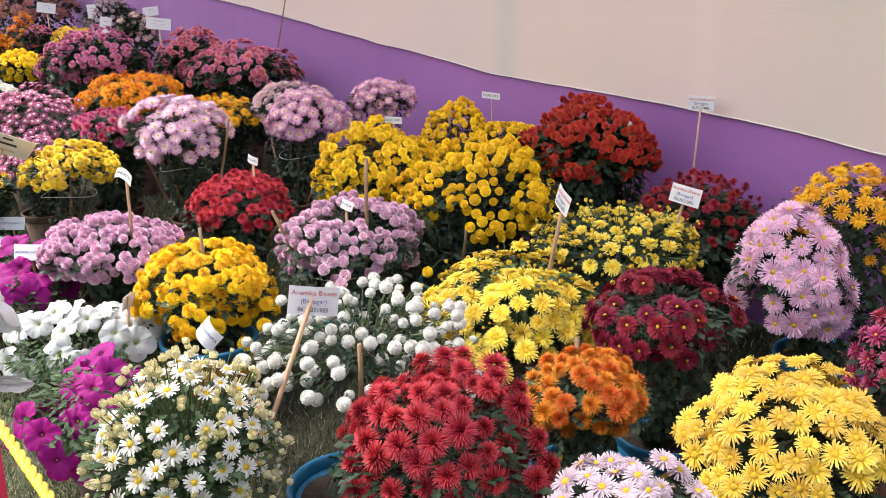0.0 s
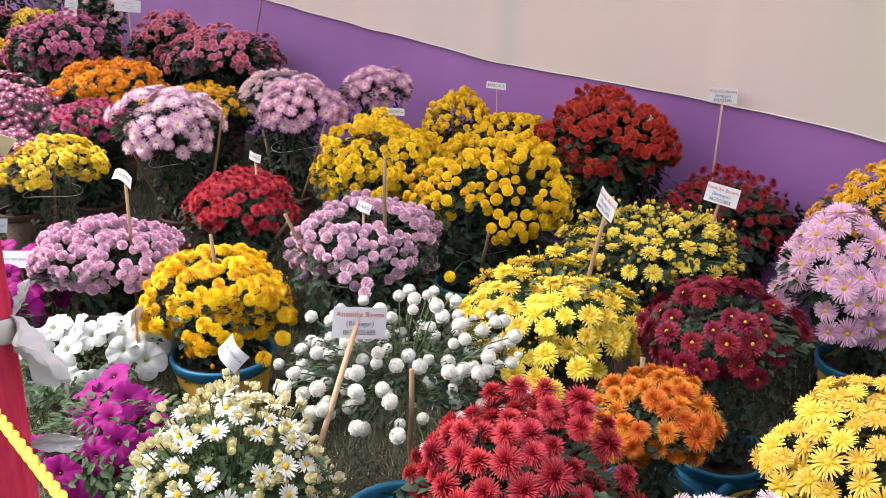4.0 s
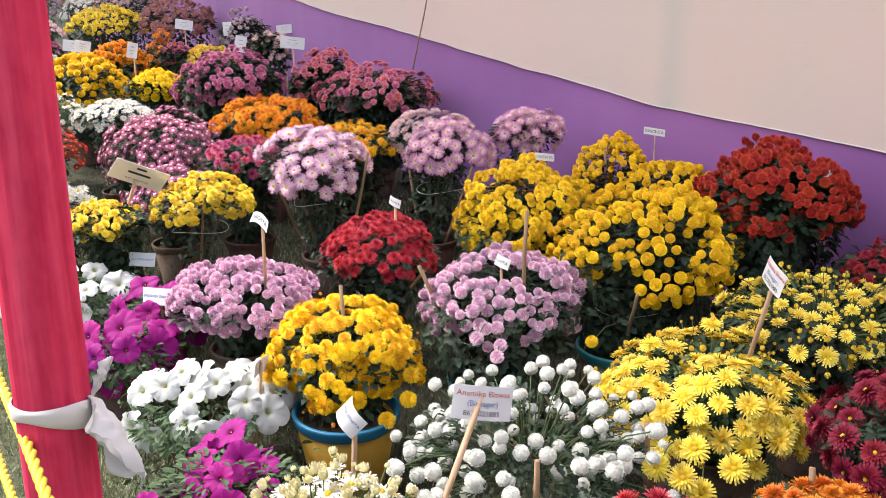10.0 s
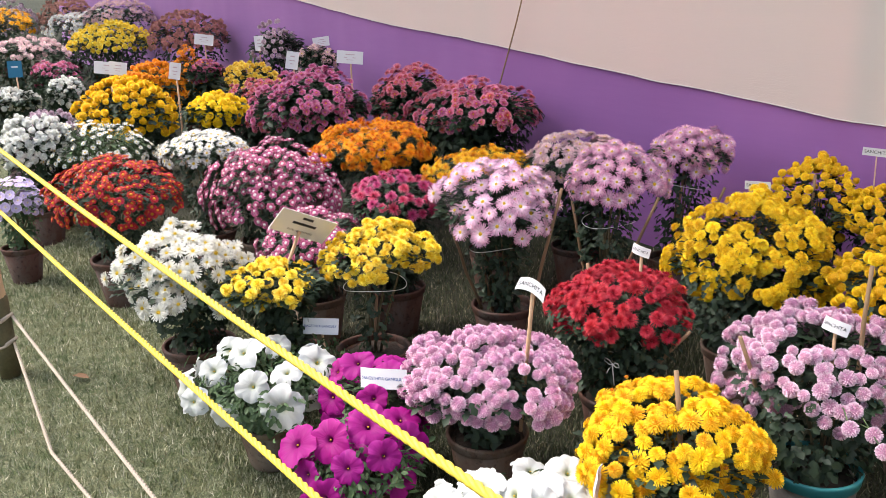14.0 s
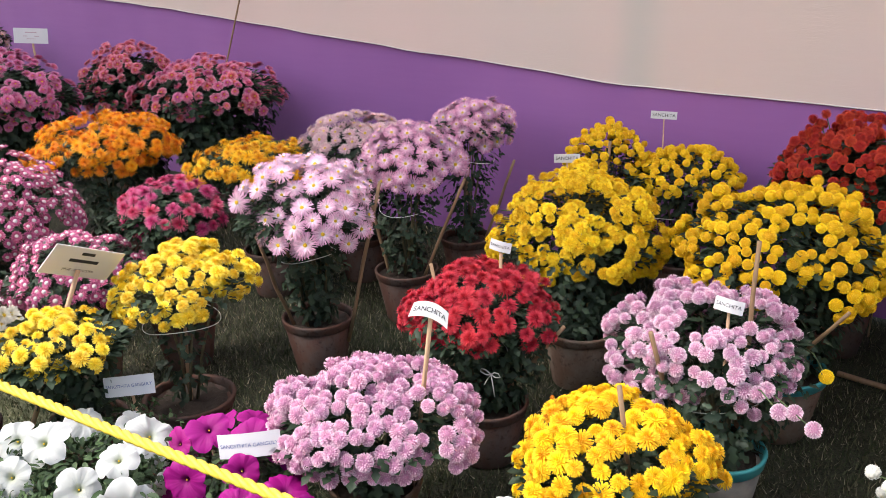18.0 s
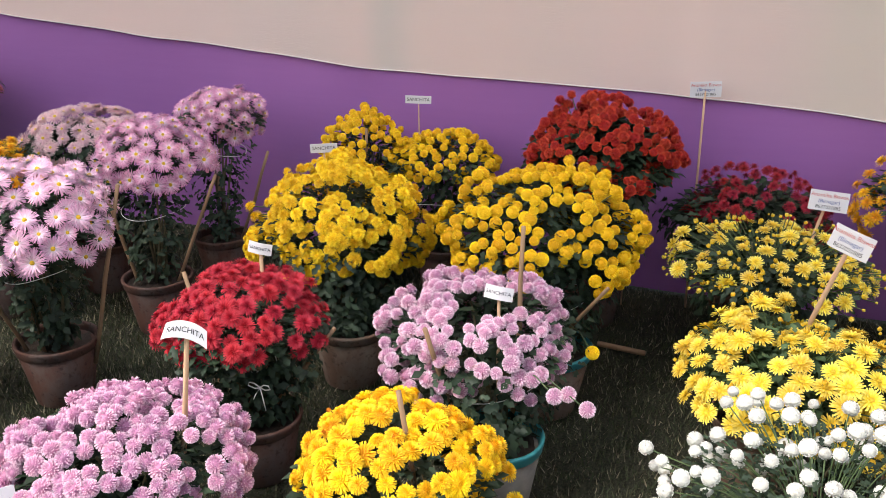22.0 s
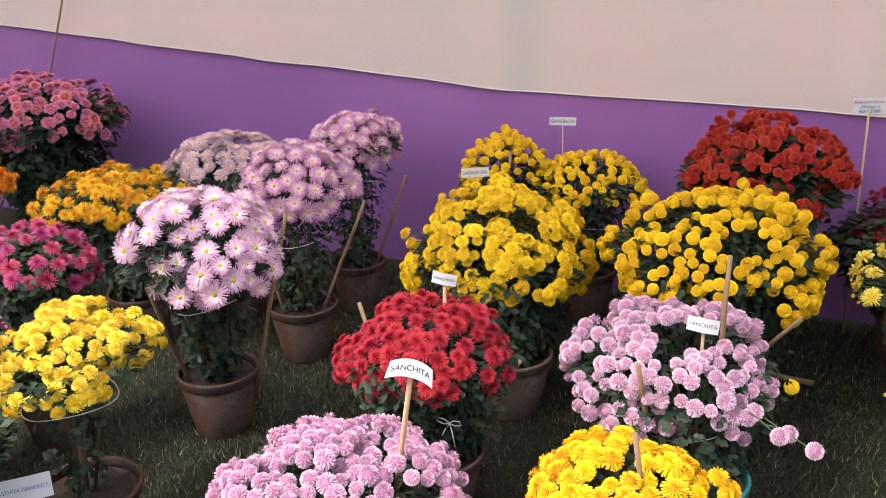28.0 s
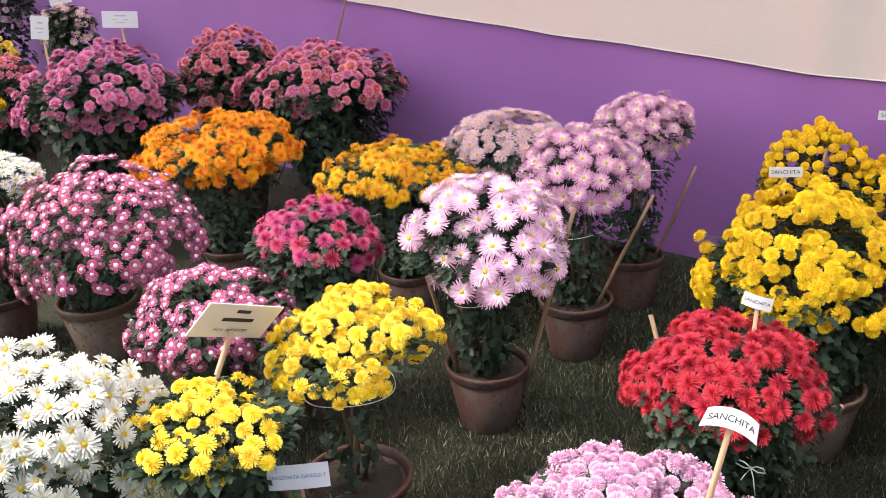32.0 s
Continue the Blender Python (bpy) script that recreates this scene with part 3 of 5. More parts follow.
colour("dusty_pink", (0.76, 0.64, 0.60), (0.62, 0.36, 0.42), (0.7, 0.53, 0.54), 0.03)
colour("orange", (0.6, 0.14, 0.003), (0.82, 0.255, 0.005), (0.86, 0.38, 0.014), 0.03, M_DISCORANGE)
colour("bronze", (0.62, 0.30, 0.015), (0.56, 0.11, 0.010), (0.70, 0.28, 0.030), 0.03)
colour("amber", (0.58, 0.21, 0.004), (0.8, 0.375, 0.008), (0.84, 0.5, 0.022), 0.03, M_DISCORANGE)
colour("magenta", (0.26, 0.007, 0.05), (0.41, 0.014, 0.10), (0.56, 0.13, 0.24), 0.03)
colour("purple_white", (0.8, 0.72, 0.75), (0.38, 0.032, 0.14), (0.56, 0.18, 0.31), 0.02, M_DISCWHITE)
colour("mauve", (0.50, 0.1, 0.09), (0.52, 0.055, 0.155), (0.70, 0.29, 0.40), 0.06)
colour("mauve_dark", (0.4, 0.07, 0.07), (0.46, 0.04, 0.125), (0.66, 0.26, 0.36), 0.06)
colour("white", (0.64, 0.64, 0.58), (0.69, 0.69, 0.66), (0.73, 0.73, 0.715), 0.01)
colour("white_blush", (0.4, 0.27, 0.33), (0.5, 0.37, 0.44), (0.6, 0.5, 0.555), 0.02)
colour("petunia_white", (0.4, 0.46, 0.2), (0.55, 0.57, 0.545), (0.64, 0.65, 0.65), 0.01, thin=0.25, veins=9.0)
colour("petunia_magenta", (0.08, 0.002, 0.055), (0.27, 0.002, 0.165), (0.36, 0.006, 0.225), 0.02, thin=0.25, veins=9.0)
colour("bud_cream", (0.68, 0.64, 0.27), (0.78, 0.73, 0.40), (0.80, 0.77, 0.55), 0.03)
colour("cream_white", (0.68, 0.60, 0.28), (0.69, 0.67, 0.58), (0.72, 0.71, 0.67), 0.01)
colour("daisy_white", (0.62, 0.57, 0.36), (0.65, 0.65, 0.6), (0.7, 0.7, 0.675), 0.01)
colour("lilac", (0.60, 0.55, 0.62), (0.45, 0.36, 0.62), (0.55, 0.48, 0.68), 0.05)
colour("brown_pink", (0.40, 0.22, 0.16), (0.40, 0.16, 0.13), (0.48, 0.25, 0.21), 0.04)


def leaf_data(v, f, at, out, up, size, rng, lobed=True):
    """A lobed leaf with a folded midrib, appended to v and f."""
    out = out.normalized()
    side = out.cross(up)
    if side.length < 1e-4:
        side = Vector((1, 0, 0))
    side.normalize()
    nrm = side.cross(out).normalized()
    if lobed:
        outline = ((0.0, 0.05), (0.26, 0.27), (0.42, 0.13), (0.68, 0.28), (1.0, 0.0))
    else:
        outline = ((0.0, 0.04), (0.3, 0.2), (0.7, 0.2), (1.0, 0.0))
    droop = rng.uniform(0.05, 0.4)
    base, n = len(v), len(outline)
    for s, w in outline:
        c = at + out * (s * size) - nrm * (droop * s * s * size)
        v.append(c)
    for sg in (-1, 1):
        for s, w in outline[1:-1]:
            c = at + out * (s * size) - nrm * (droop * s * s * size)
            v.append(c + side * (sg * w * size) + nrm * (0.35 * w * size))
    m = n - 2
    for sg in (0, 1):
        o = base + n + sg * m
        q = [(base, base + 1, o)]
        for i in range(m - 1):
            q.append((base + 1 + i, base + 2 + i, o + i + 1, o + i))
        q.append((base + n - 2, base + n - 1, o + m - 1))
        f.extend(q if sg == 0 else [t[::-1] for t in q])


def foliage(parent, g, a, z_low, z_top, z_soil, count, size, mat, lobed=True, spread=1.0, cx=0.0, cy=0.0, skirt=0.5):
    v, f = [], []
    count, size = int(count * 1.3), size * 0.78
    h = z_top - z_low
    for i in range(count):
        az = g.uniform(0, 6.283)
        d = Vector((math.cos(az), math.sin(az), 0))
        if g.random() > skirt:
            rr = math.sqrt(g.random()) * 0.95
            at = Vector((cx + d.x * a * rr, cy + d.y * a * rr, z_low + h * math.sqrt(max(0, 1 - rr * rr)) * g.uniform(0.2, 0.8)))
            out = Vector((d.x, d.y, g.uniform(-0.3, 0.8)))
            rise = Vector((g.uniform(-0.3, 0.3), g.uniform(-0.3, 0.3), 1))
        else:
            s = g.random()
            zz = z_soil + 0.03 + (z_low + 0.05 - z_soil) * s
            rr = (0.28 + 0.68 * s ** 0.7) * spread * g.uniform(0.1, 1.0) ** 0.4 * (1 + 0.22 * math.sin(3 * az + cx * 40 + size * 90))
            at = Vector((cx * s + d.x * a * rr, cy * s + d.y * a * rr, zz))
            turn = g.uniform(-1.0, 1.0)
            out = Vector((d.x * 0.45 - d.y * turn, d.y * 0.45 + d.x * turn, g.uniform(-0.9, 0.25)))
            rise = d * g.uniform(0.5, 1.3) + Vector((0, 0, 0.6))
        leaf_data(v, f, at, out, rise, size * g.uniform(0.6, 1.2), g, lobed)
    return child("foliage", mesh_from("foliage", v, f, [mat]), parent)


POTS = {
    "terracotta": (M_TERRA, M_TERRA), "old": (M_TERRA_OLD, M_TERRA_OLD), "blue_ochre": (M_OCHRE, M_BLUE),
    "teal_cement": (M_CEMENT, M_TEAL), "blue": (M_BLUE, M_BLUE), "teal_terra": (M_TERRA_OLD, M_TEAL),
}
POTWORD = {"terracotta": "terracotta pot", "old": "weathered clay pot", "blue_ochre": "ochre pot with blue rim", "teal_cement": "grey cement pot with teal rim",
           "blue": "blue painted pot", "teal_terra": "clay pot with teal rim"}


def pot(parent, kind, r, h, seed):
    body, rim = POTS[kind]
    body_ob = lathe("pot", [(0.0, 0.002), (r * 0.66, 0.0), (r * 0.68, 0.006), (r * 0.925, h * 0.86), (r * 0.90, h * 0.87), (r * 0.80, h * 0.88), (r * 0.6, 0.03), (0.0, 0.03)], body, parent, 28, "", 0.012, seed)
    lathe("pot_rim", [(r * 0.93, h * 0.845), (r * 0.962, h * 0.865), (r * 0.975, h * 0.92), (r * 0.996, h * 0.955), (r * 1.0, h * 0.985), (r * 0.985, h), (r * 0.93, h), (r * 0.905, h * 0.975), (r * 0.86, h * 0.84), (r * 0.93, h * 0.845)], rim, body_ob, 28, "", 0.012, seed)
    g = random.Random(seed)
    bm = bmesh.new()
    n, rings = 20, 4
    grid = [[bm.verts.new((r * 0.86 * i / rings * math.cos(6.2832 * k / n), r * 0.86 * i / rings * math.sin(6.2832 * k / n), h * 0.86 + g.uniform(-0.008, 0.01))) for k in range(n)] for i in range(1, rings + 1)]
    mid = bm.verts.new((0, 0, h * 0.88))
    for k in range(n):
        bm.faces.new((mid, grid[0][k], grid[0][(k + 1) % n]))
        for i in range(rings - 1):
            bm.faces.new((grid[i][k], grid[i + 1][k], grid[i + 1][(k + 1) % n], grid[i][(k + 1) % n]))
    part("soil", bm, M_SOIL, body_ob, "", True)


def plant(x, y, z_low, z_top, dia, style, key, size, cover, words, potkind="terracotta", pr=0.13, ph=0.22, at=None, name="potted_chrysanthemum", category="potted plant",
          group="chrysanthemums on the lawn", leaves=560, leaf=0.052, leafmat=None, ragged=0.13, buds=0, budkey=None, low=-0.1, tilt=0.3, stems=6, stalks=0, spread=0.85, lobed=True,
          stakes=(), strings=(), budsize=(0.2, 0.42), gaps=-0.36, shape=2.0, aim=(0.06, -0.25), clump=9, strays=(), space=0, tries=2600, jitter=0.3, skirt=0.5):
    """A potted plant: pot, soil, stems, leaves and a dome of flower heads between z_low and z_top over (x, y); the pot may stand a little aside, at."""
    seed = hash_of(words) + int(abs(x * 100) + abs(y * 77))
    g = random.Random(seed)
    px, py = at or (x, y)
    cx, cy = x - px, y - py
    ob = thing(name, px, py, 0, f"{words}, {POTWORD[potkind]}", category, group)
    z_low = max(z_low, ph + 0.02)
    size *= 0.94
    a = dia / 2 - size * 0.28
    H = max(0.08, z_top - z_low - size * 0.32)
    pot(ob, potkind, pr, ph, seed)
    z_soil = ph * 0.86
    stems = stems if x > -6 else 3
    leaves = int(leaves * 1.5)
    for i in range(stems):
        az = 6.283 * (i + g.random() * 0.6) / max(1, stems)
        r1 = a * g.uniform(0.25, 0.6)
        p0 = Vector((g.uniform(-0.03, 0.03), g.uniform(-0.03, 0.03), z_soil - 0.02))
        p3 = Vector((cx + r1 * math.cos(az), cy + r1 * math.sin(az), z_low + H * 0.5))
        p1 = p0.lerp(p3, 0.35) + Vector((0, 0, 0.03))
        tube("stem", [p0, p1, p0.lerp(p3, 0.7), p3], [0.0055, 0.005, 0.004, 0.003], M_STEM, ob, 5)
    fo = foliage(ob, g, a * 0.97, z_low - 0.02, z_top - size * 0.4, z_soil, leaves, leaf if x > -6.6 else leaf * 1.7, leafmat or M_LEAF, lobed, spread if x > -6.6 else 1.1, cx, cy, skirt)
    cmin = low
    n = int(min(cover, 1.6) * 2 * (1 - cmin) * (a * a * 0.5 + a * H * 0.5) / (0.5 * size * 0.5 * size) * (0.70 if x > -6.6 else 0.55))
    ms = heads(style, key, C[key], 0 if x > -3.0 and y < 1.3 else 1 if x > -6.6 else 2)
    plainer = heads(style, key, C[key], 2 if style not in ("petunia", "pansy") else 0) if x > -5.0 else ms
    bs = heads("bud", budkey or key, [C[budkey or key][0], M_BUD]) if buds else None
    sv, sf, joined, budlot = [], [], [], []
    ph0 = g.random() * 6.28
    off = Vector((g.uniform(0, 50), g.uniform(0, 50), 0))
    sprays = []
    count = max(5, int(n * 1.3 / clump))
    for i in range(count):
        c = 1 - (i + 0.5) / count * (1 - cmin)
        an = ph0 + 2.399963 * i + g.uniform(-0.35, 0.35)
        c = min(1.0, c + g.uniform(-0.08, 0.08))
        sxy = math.sqrt(max(0.0, 1 - c * c))
        sprays.append((Vector((sxy * math.cos(an), sxy * math.sin(an), c)), g.uniform(-1.5, 0.8) * ragged * 0.85, g.uniform(0.8, 1.25)))
    reach = math.sqrt(2 * (1 - cmin) / count)
    apart = size * (space or max(0.64, min(1.5, 0.88 / math.sqrt(cover)))) * (1.0 if x > -6.6 else 1.06)
    taken = np.full((2000, 3), 99.0)
    got = 0
    for i in range(tries + buds):
        is_bud = i >= tries
        c = 1 - g.random() * (1 - cmin)
        an = g.uniform(0, 6.2832)
        sxy = max(0.0, 1 - abs(c) ** shape) ** (1 / shape)
        d = Vector((sxy * math.cos(an), sxy * math.sin(an), c))
        mid, out, wide = min(sprays, key=lambda q: (q[0] - d).length / q[2])
        edge = (mid - d).length / (reach * wide)
        if not is_bud and (noise.noise(d * 3.1 - off) < gaps or edge > 1.0 + 0.25 * noise.noise(d * 9.0 + off)):
            continue
        wob = 1.0 + out + g.uniform(-ragged, ragged * 0.5) * 0.45 + 0.05 * (1 - min(1.3, edge) ** 2)
        where = Vector((cx + d.x * a * wob, cy + d.y * a * wob, z_low + max(c, -0.35) * H * min(wob, 1.08)))
        if not is_bud:
            if got > 1990 or np.min(np.sum((taken[:got + 1] - where) ** 2, axis=1)) < (apart * g.uniform(0.78, 1.12)) ** 2:
                continue
            taken[got] = where
            got += 1
        nrm = Vector((d.x / a, d.y / a, d.z / H)).normalized() + (d - mid) * (0.35 / reach) + Vector((0, 0, tilt))
        nrm += Vector((aim[0] + g.uniform(-jitter, jitter), aim[1] + g.uniform(-jitter, jitter), g.uniform(-jitter, jitter) * 0.7))
        q = nrm.to_track_quat("Z", "Y")
        sz = size / 2 * g.uniform(0.74, 1.12) * (g.uniform(*budsize) if is_bud else 1.0)
        if is_bud:
            where += nrm.normalized() * g.uniform(-0.02, 0.04)
        turned = Matrix.LocRotScale(where, q, (sz, sz, sz)) @ Matrix.Rotation(g.random() * 6.28, 4, "Z")
        if is_bud:
            budlot.append((bs[i % 3], turned))
        elif x < -5.5 or (d.y * 0.9 - d.x * 0.35 > 0.5 and c < 0.6):
            joined.append((plainer[i % 3], turned))
        else:
            child("flower", ms[i % 3], ob).matrix_basis = turned
        if stalks and g.random() < stalks:
            root = Vector((cx + (where.x - cx) * 0.35, cy + (where.y - cy) * 0.35, max(z_soil, z_low - 0.05 + 0.2 * (where.z - z_low))))
            v, f = tube_data([root, root.lerp(where, 0.5) + Vector((0, 0, 0.015)), where], 0.0016, 4, False)
            o = len(sv)
            sv.extend(v)
            sf.extend(tuple(k + o for k in t) for t in f)
    for sx, sy, szz in strays:
        tip = Vector((sx - px, sy - py, szz))
        root = Vector((cx + (tip.x - cx) * 0.55, cy + (tip.y - cy) * 0.55, min(szz - 0.02, z_low + 0.3 * H)))
        face = Vector((tip.x - cx, tip.y - cy, 0.12)).normalized() + Vector((0.1, -0.3, 0.5))
        child("flower", ms[1], ob).matrix_basis = Matrix.LocRotScale(tip, face.to_track_quat("Z", "Y"), (size * 0.5,) * 3)
        tube("flower_stalk", [root, root.lerp(tip, 0.5) + Vector((0, 0, 0.02)), tip], 0.0018, M_GREENSTEM, ob, 5)
    for lot, title, mats in ((joined, "blossom", C[key]), (budlot, "bud_cluster", [C[budkey or key][0], M_BUD])):
        if not lot:
            continue
        jv, jf, js, ju = [], [], [], []
        for me, turned in lot:
            k = len(jv)
            rot, mv = np.array(turned.to_3x3()), np.array(turned.translation)
            co, fs, sl, uv = PLAIN[me.name]
            jv.extend((co @ rot.T + mv).tolist())
            jf.extend(tuple(q + k for q in t) for t in fs)
            js.extend(sl)
            ju.extend(uv)
        tagged(child(title, mesh_from(title, jv, jf, mats, js, ju), ob), kind="stuff")
    if sv:
        tagged(child("flower_stalk", mesh_from("flower_stalk", sv, sf, [M_GREENSTEM]), ob), kind="stuff")
    for foot, top in stakes:
        p0, p1 = Vector((foot[0] - px, foot[1] - py, foot[2])), Vector((top[0] - px, top[1] - py, top[2]))
        p0 = p0 + (p0 - p1) * 0.12
        mid = p0.lerp(p1, 0.5) + Vector((g.uniform(-0.006, 0.006), g.uniform(-0.006, 0.006), 0))
        tube("stake", [p0, p0.lerp(p1, 0.25), mid, p0.lerp(p1, 0.75), p1], [0.0075, 0.007, 0.0075, 0.0065, 0.0062], M_BAMBOO, ob, 6)
    for z, r in strings:
        pts = []
        for i in range(41):
            an = 6.2832 * i / 40
            rr = 0.70 * r * (1 + 0.05 * math.sin(3 * an + ph0))
            s = (z - z_soil) / max(0.05, z_low - z_soil)
            pts.append((cx * min(1, s) + rr * math.cos(an), cy * min(1, s) + rr * math.sin(an), z + 0.012 * math.sin(2 * an + ph0)))
        tube("string", pts, 0.0016, M_STRING, ob, 4)
    return ob


# ---------------------------------------------------------------- ground and cloth walls
def structure(name, me, label):
    return tagged(new(name, me), label, "", "", "structure")


def ground_sheet():
    verts, faces = [], []
    xs = [-1500, -200, -40, -20] + [-16 + i for i in range(24)] + [10, 20, 40, 200, 1500]
    ys = [-1500, -200, -40, -12, -6] + [-4 + i for i in range(10)] + [8, 14, 40, 200, 1500]
    for yy in ys:
        for xx in xs:
            verts.append((xx, yy, -0.006 * (noise.noise(Vector((xx * 0.7, yy * 0.7, 0))) + 1)))
    for j in range(len(ys) - 1):
        for i in range(len(xs) - 1):
            q = j * len(xs) + i
            faces.append((q, q + 1, q + len(xs) + 1, q + len(xs)))
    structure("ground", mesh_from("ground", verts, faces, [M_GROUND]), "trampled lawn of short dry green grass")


ground_sheet()
WALL_Y = 2.482
HEM = ((-24, 2.4), (-12, 1.72), (-9.2, 1.38), (-8.2, 1.275), (-7.2, 1.185), (-6.5, 1.142), (-5.5, 1.070), (-5.0, 1.025), (-4.4, 0.98), (-3.9, 0.945), (-3.45, 0.915), (-3.0, 0.872),
       (-2.4, 0.868), (-1.8, 0.855), (-1.4, 0.84), (-1.0, 0.815), (-0.5, 0.775), (0.5, 0.76), (5, 0.75))


def hem_height(x):
    for (x0, z0), (x1, z1) in zip(HEM, HEM[1:]):
        if x0 <= x <= x1:
            s = (x - x0) / (x1 - x0)
            return z0 + (z1 - z0) * s
    return 0.8


def cloth_sheet(name, x0, x1, low, high, y, thick, mat, step, rows, fold, label, wavy=None):
    """A hanging cloth with folds; low and high are heights or functions of x."""
    verts, faces = [], []
    nx = int((x1 - x0) / step) + 1
    for side in (0, 1):
        for j in range(rows + 1):
            s = j / rows
            for i in range(nx):
                xx = x0 + (x1 - x0) * i / (nx - 1)
                za = low(xx) if callable(low) else low
                zb = high(xx) if callable(high) else high
                zz = za + (zb - za) * s
                dy = fold * (noise.noise(Vector((xx * 1.3, 0.2 * zz, 1.7))) + 0.4 * noise.noise(Vector((xx * 4.1, 0.6 * zz, 5.2))))
                verts.append((xx, y + dy + side * thick, za + (zb - za) * s))
    m = nx * (rows + 1)
    for j in range(rows):
        for i in range(nx - 1):
            q = j * nx + i
            faces.append((q, q + 1, q + nx + 1, q + nx))
            faces.append((m + q, m + q + nx, m + q + nx + 1, m + q + 1))
    for i in range(nx):
        verts.append(verts[i])
        verts.append(verts[m + i])
    for i in range(nx - 1):
        k = 2 * m + 2 * i
        faces.append((k, k + 1, k + 3, k + 2))
    return structure(name, mesh_from(name, verts, faces, [mat]), label)


cloth_sheet("wall_lower_cloth_1", -24, -2.975, 0.0, 2.5, WALL_Y, 0.002, M_PURPLE, 0.07, 14, 0.012, "taut purple cloth along the bottom of the tent wall")
cloth_sheet("wall_lower_cloth_2", -3.0, 5, 0.0, 1.35, WALL_Y - 0.005, 0.002, M_PURPLE, 0.05, 10, 0.012, "second length of purple cloth lapped over the first")
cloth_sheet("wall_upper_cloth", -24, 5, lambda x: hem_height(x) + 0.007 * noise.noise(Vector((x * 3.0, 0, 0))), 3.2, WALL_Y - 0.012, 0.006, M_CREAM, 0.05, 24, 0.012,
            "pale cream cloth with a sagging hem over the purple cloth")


def hem_trim():
    pts = []
    for i in range(300):
        xx = -24 + 29 * i / 299
        pts.append((xx, WALL_Y - 0.0145 + 0.012 * (noise.noise(Vector((xx * 1.3, 0.2 * hem_height(xx), 1.7))) + 0.4 * noise.noise(Vector((xx * 4.1, 0.6 * hem_height(xx), 5.2)))),
                    hem_height(xx) + 0.007 * noise.noise(Vector((xx * 3.0, 0, 0))) + 0.001))
    v, f = tube_data(pts, 0.0028, 5)
    structure("trim", mesh_from("trim", v, f, [M_WHITECLOTH]), "white stitched edge of the cream cloth")


hem_trim()


def unseen_canopy():
    """An unseen tent roof, assumed from the cloth wall out to the poles and added to shade the beds; thin enough to
    glow with daylight.
    """
    m, nt, p = nodes_of("unseen_roof_cloth")
    p.inputs["Base Color"].default_value = (0.62, 0.58, 0.54, 1)
    p.inputs["Roughness"].default_value = 0.9
    link(nt, mixed(nt, noise_tex(nt, 3.0, 4, coords(nt)), (0.66, 0.62, 0.58), (0.76, 0.72, 0.68)), p.inputs["Base Color"])
    tr = nt.nodes.new("ShaderNodeBsdfTranslucent")
    tr.inputs["Color"].default_value = (0.97, 0.94, 0.975, 1)
    mx = nt.nodes.new("ShaderNodeMixShader")
    mx.inputs[0].default_value = 0.84
    link(nt, p.outputs[0], mx.inputs[1])
    link(nt, tr.outputs[0], mx.inputs[2])
    link(nt, mx.outputs[0], nt.nodes["Material Output"].inputs["Surface"])
    verts, faces = [], []
    nx, ny = 40, 8
    for j in range(ny + 1):
        for i in range(nx + 1):
            xx, v = -24 + 29 * i / nx, j / ny
            verts.append((xx, WALL_Y - 0.05 - (WALL_Y + 0.52) * v, 3.2 - 0.06 * math.sin(math.pi * v) + 0.02 * noise.noise(Vector((xx, v * 3, 0)))))
    for j in range(ny):
        for i in range(nx):
            q = j * (nx + 1) + i
            faces.append((q, q + 1, q + nx + 2, q + nx + 1))
    structure("ceiling", mesh_from("ceiling", verts, faces, [m]), "pale cloth roof assumed over the tent, out of view")


unseen_canopy()

# ---------------------------------------------------------------- plants
PET = dict(name="potted_petunia", group="petunias along the rope", leafmat=M_LEAFLIGHT, lobed=False, leaf=0.038, tilt=0.3, aim=(0.75, -0.75), jitter=0.5, skirt=0.62, spread=1.25)
plant(-1.98, 0.38, 0.351, 0.543, 0.48, "double", "golden", 0.060, 1.9, "golden yellow bushy chrysanthemum with orange buds", "blue_ochre", 0.165, 0.25, at=(-1.86, 0.33), low=-0.35, ragged=0.14, buds=26, budkey="bronze", gaps=-0.25,
      stakes=(((-1.90, 0.36, 0.2), (-1.967, 0.369, 0.60)),), strays=((-1.73, 0.475, 0.30), (-1.72, 0.40, 0.255), (-1.76, 0.50, 0.36), (-1.78, 0.44, 0.42)))
plant(-2.59, 0.23, 0.364, 0.517, 0.54, "pompon", "lavender", 0.048, 1.8, "round lavender pompon chrysanthemum", "old", 0.13, 0.2, low=-0.2)
plant(-1.98, 0.97, 0.420, 0.609, 0.55, "pompon", "lavender_pale", 0.047, 1.45, "pale lavender chrysanthemum leaning outwards", "teal_cement", 0.13, 0.23, at=(-1.88, 0.83), low=-0.35, ragged=0.15, leaves=700, spread=1.15,
      stakes=(((-1.99, 0.82, 0.22), (-2.02, 0.66, 0.60)), ((-1.87, 0.95, 0.25), (-1.862, 0.965, 0.78))), strings=((0.36, 0.24),), strays=((-1.623, 0.713, 0.426), (-1.68, 0.76, 0.43), (-1.70, 0.69, 0.46)))
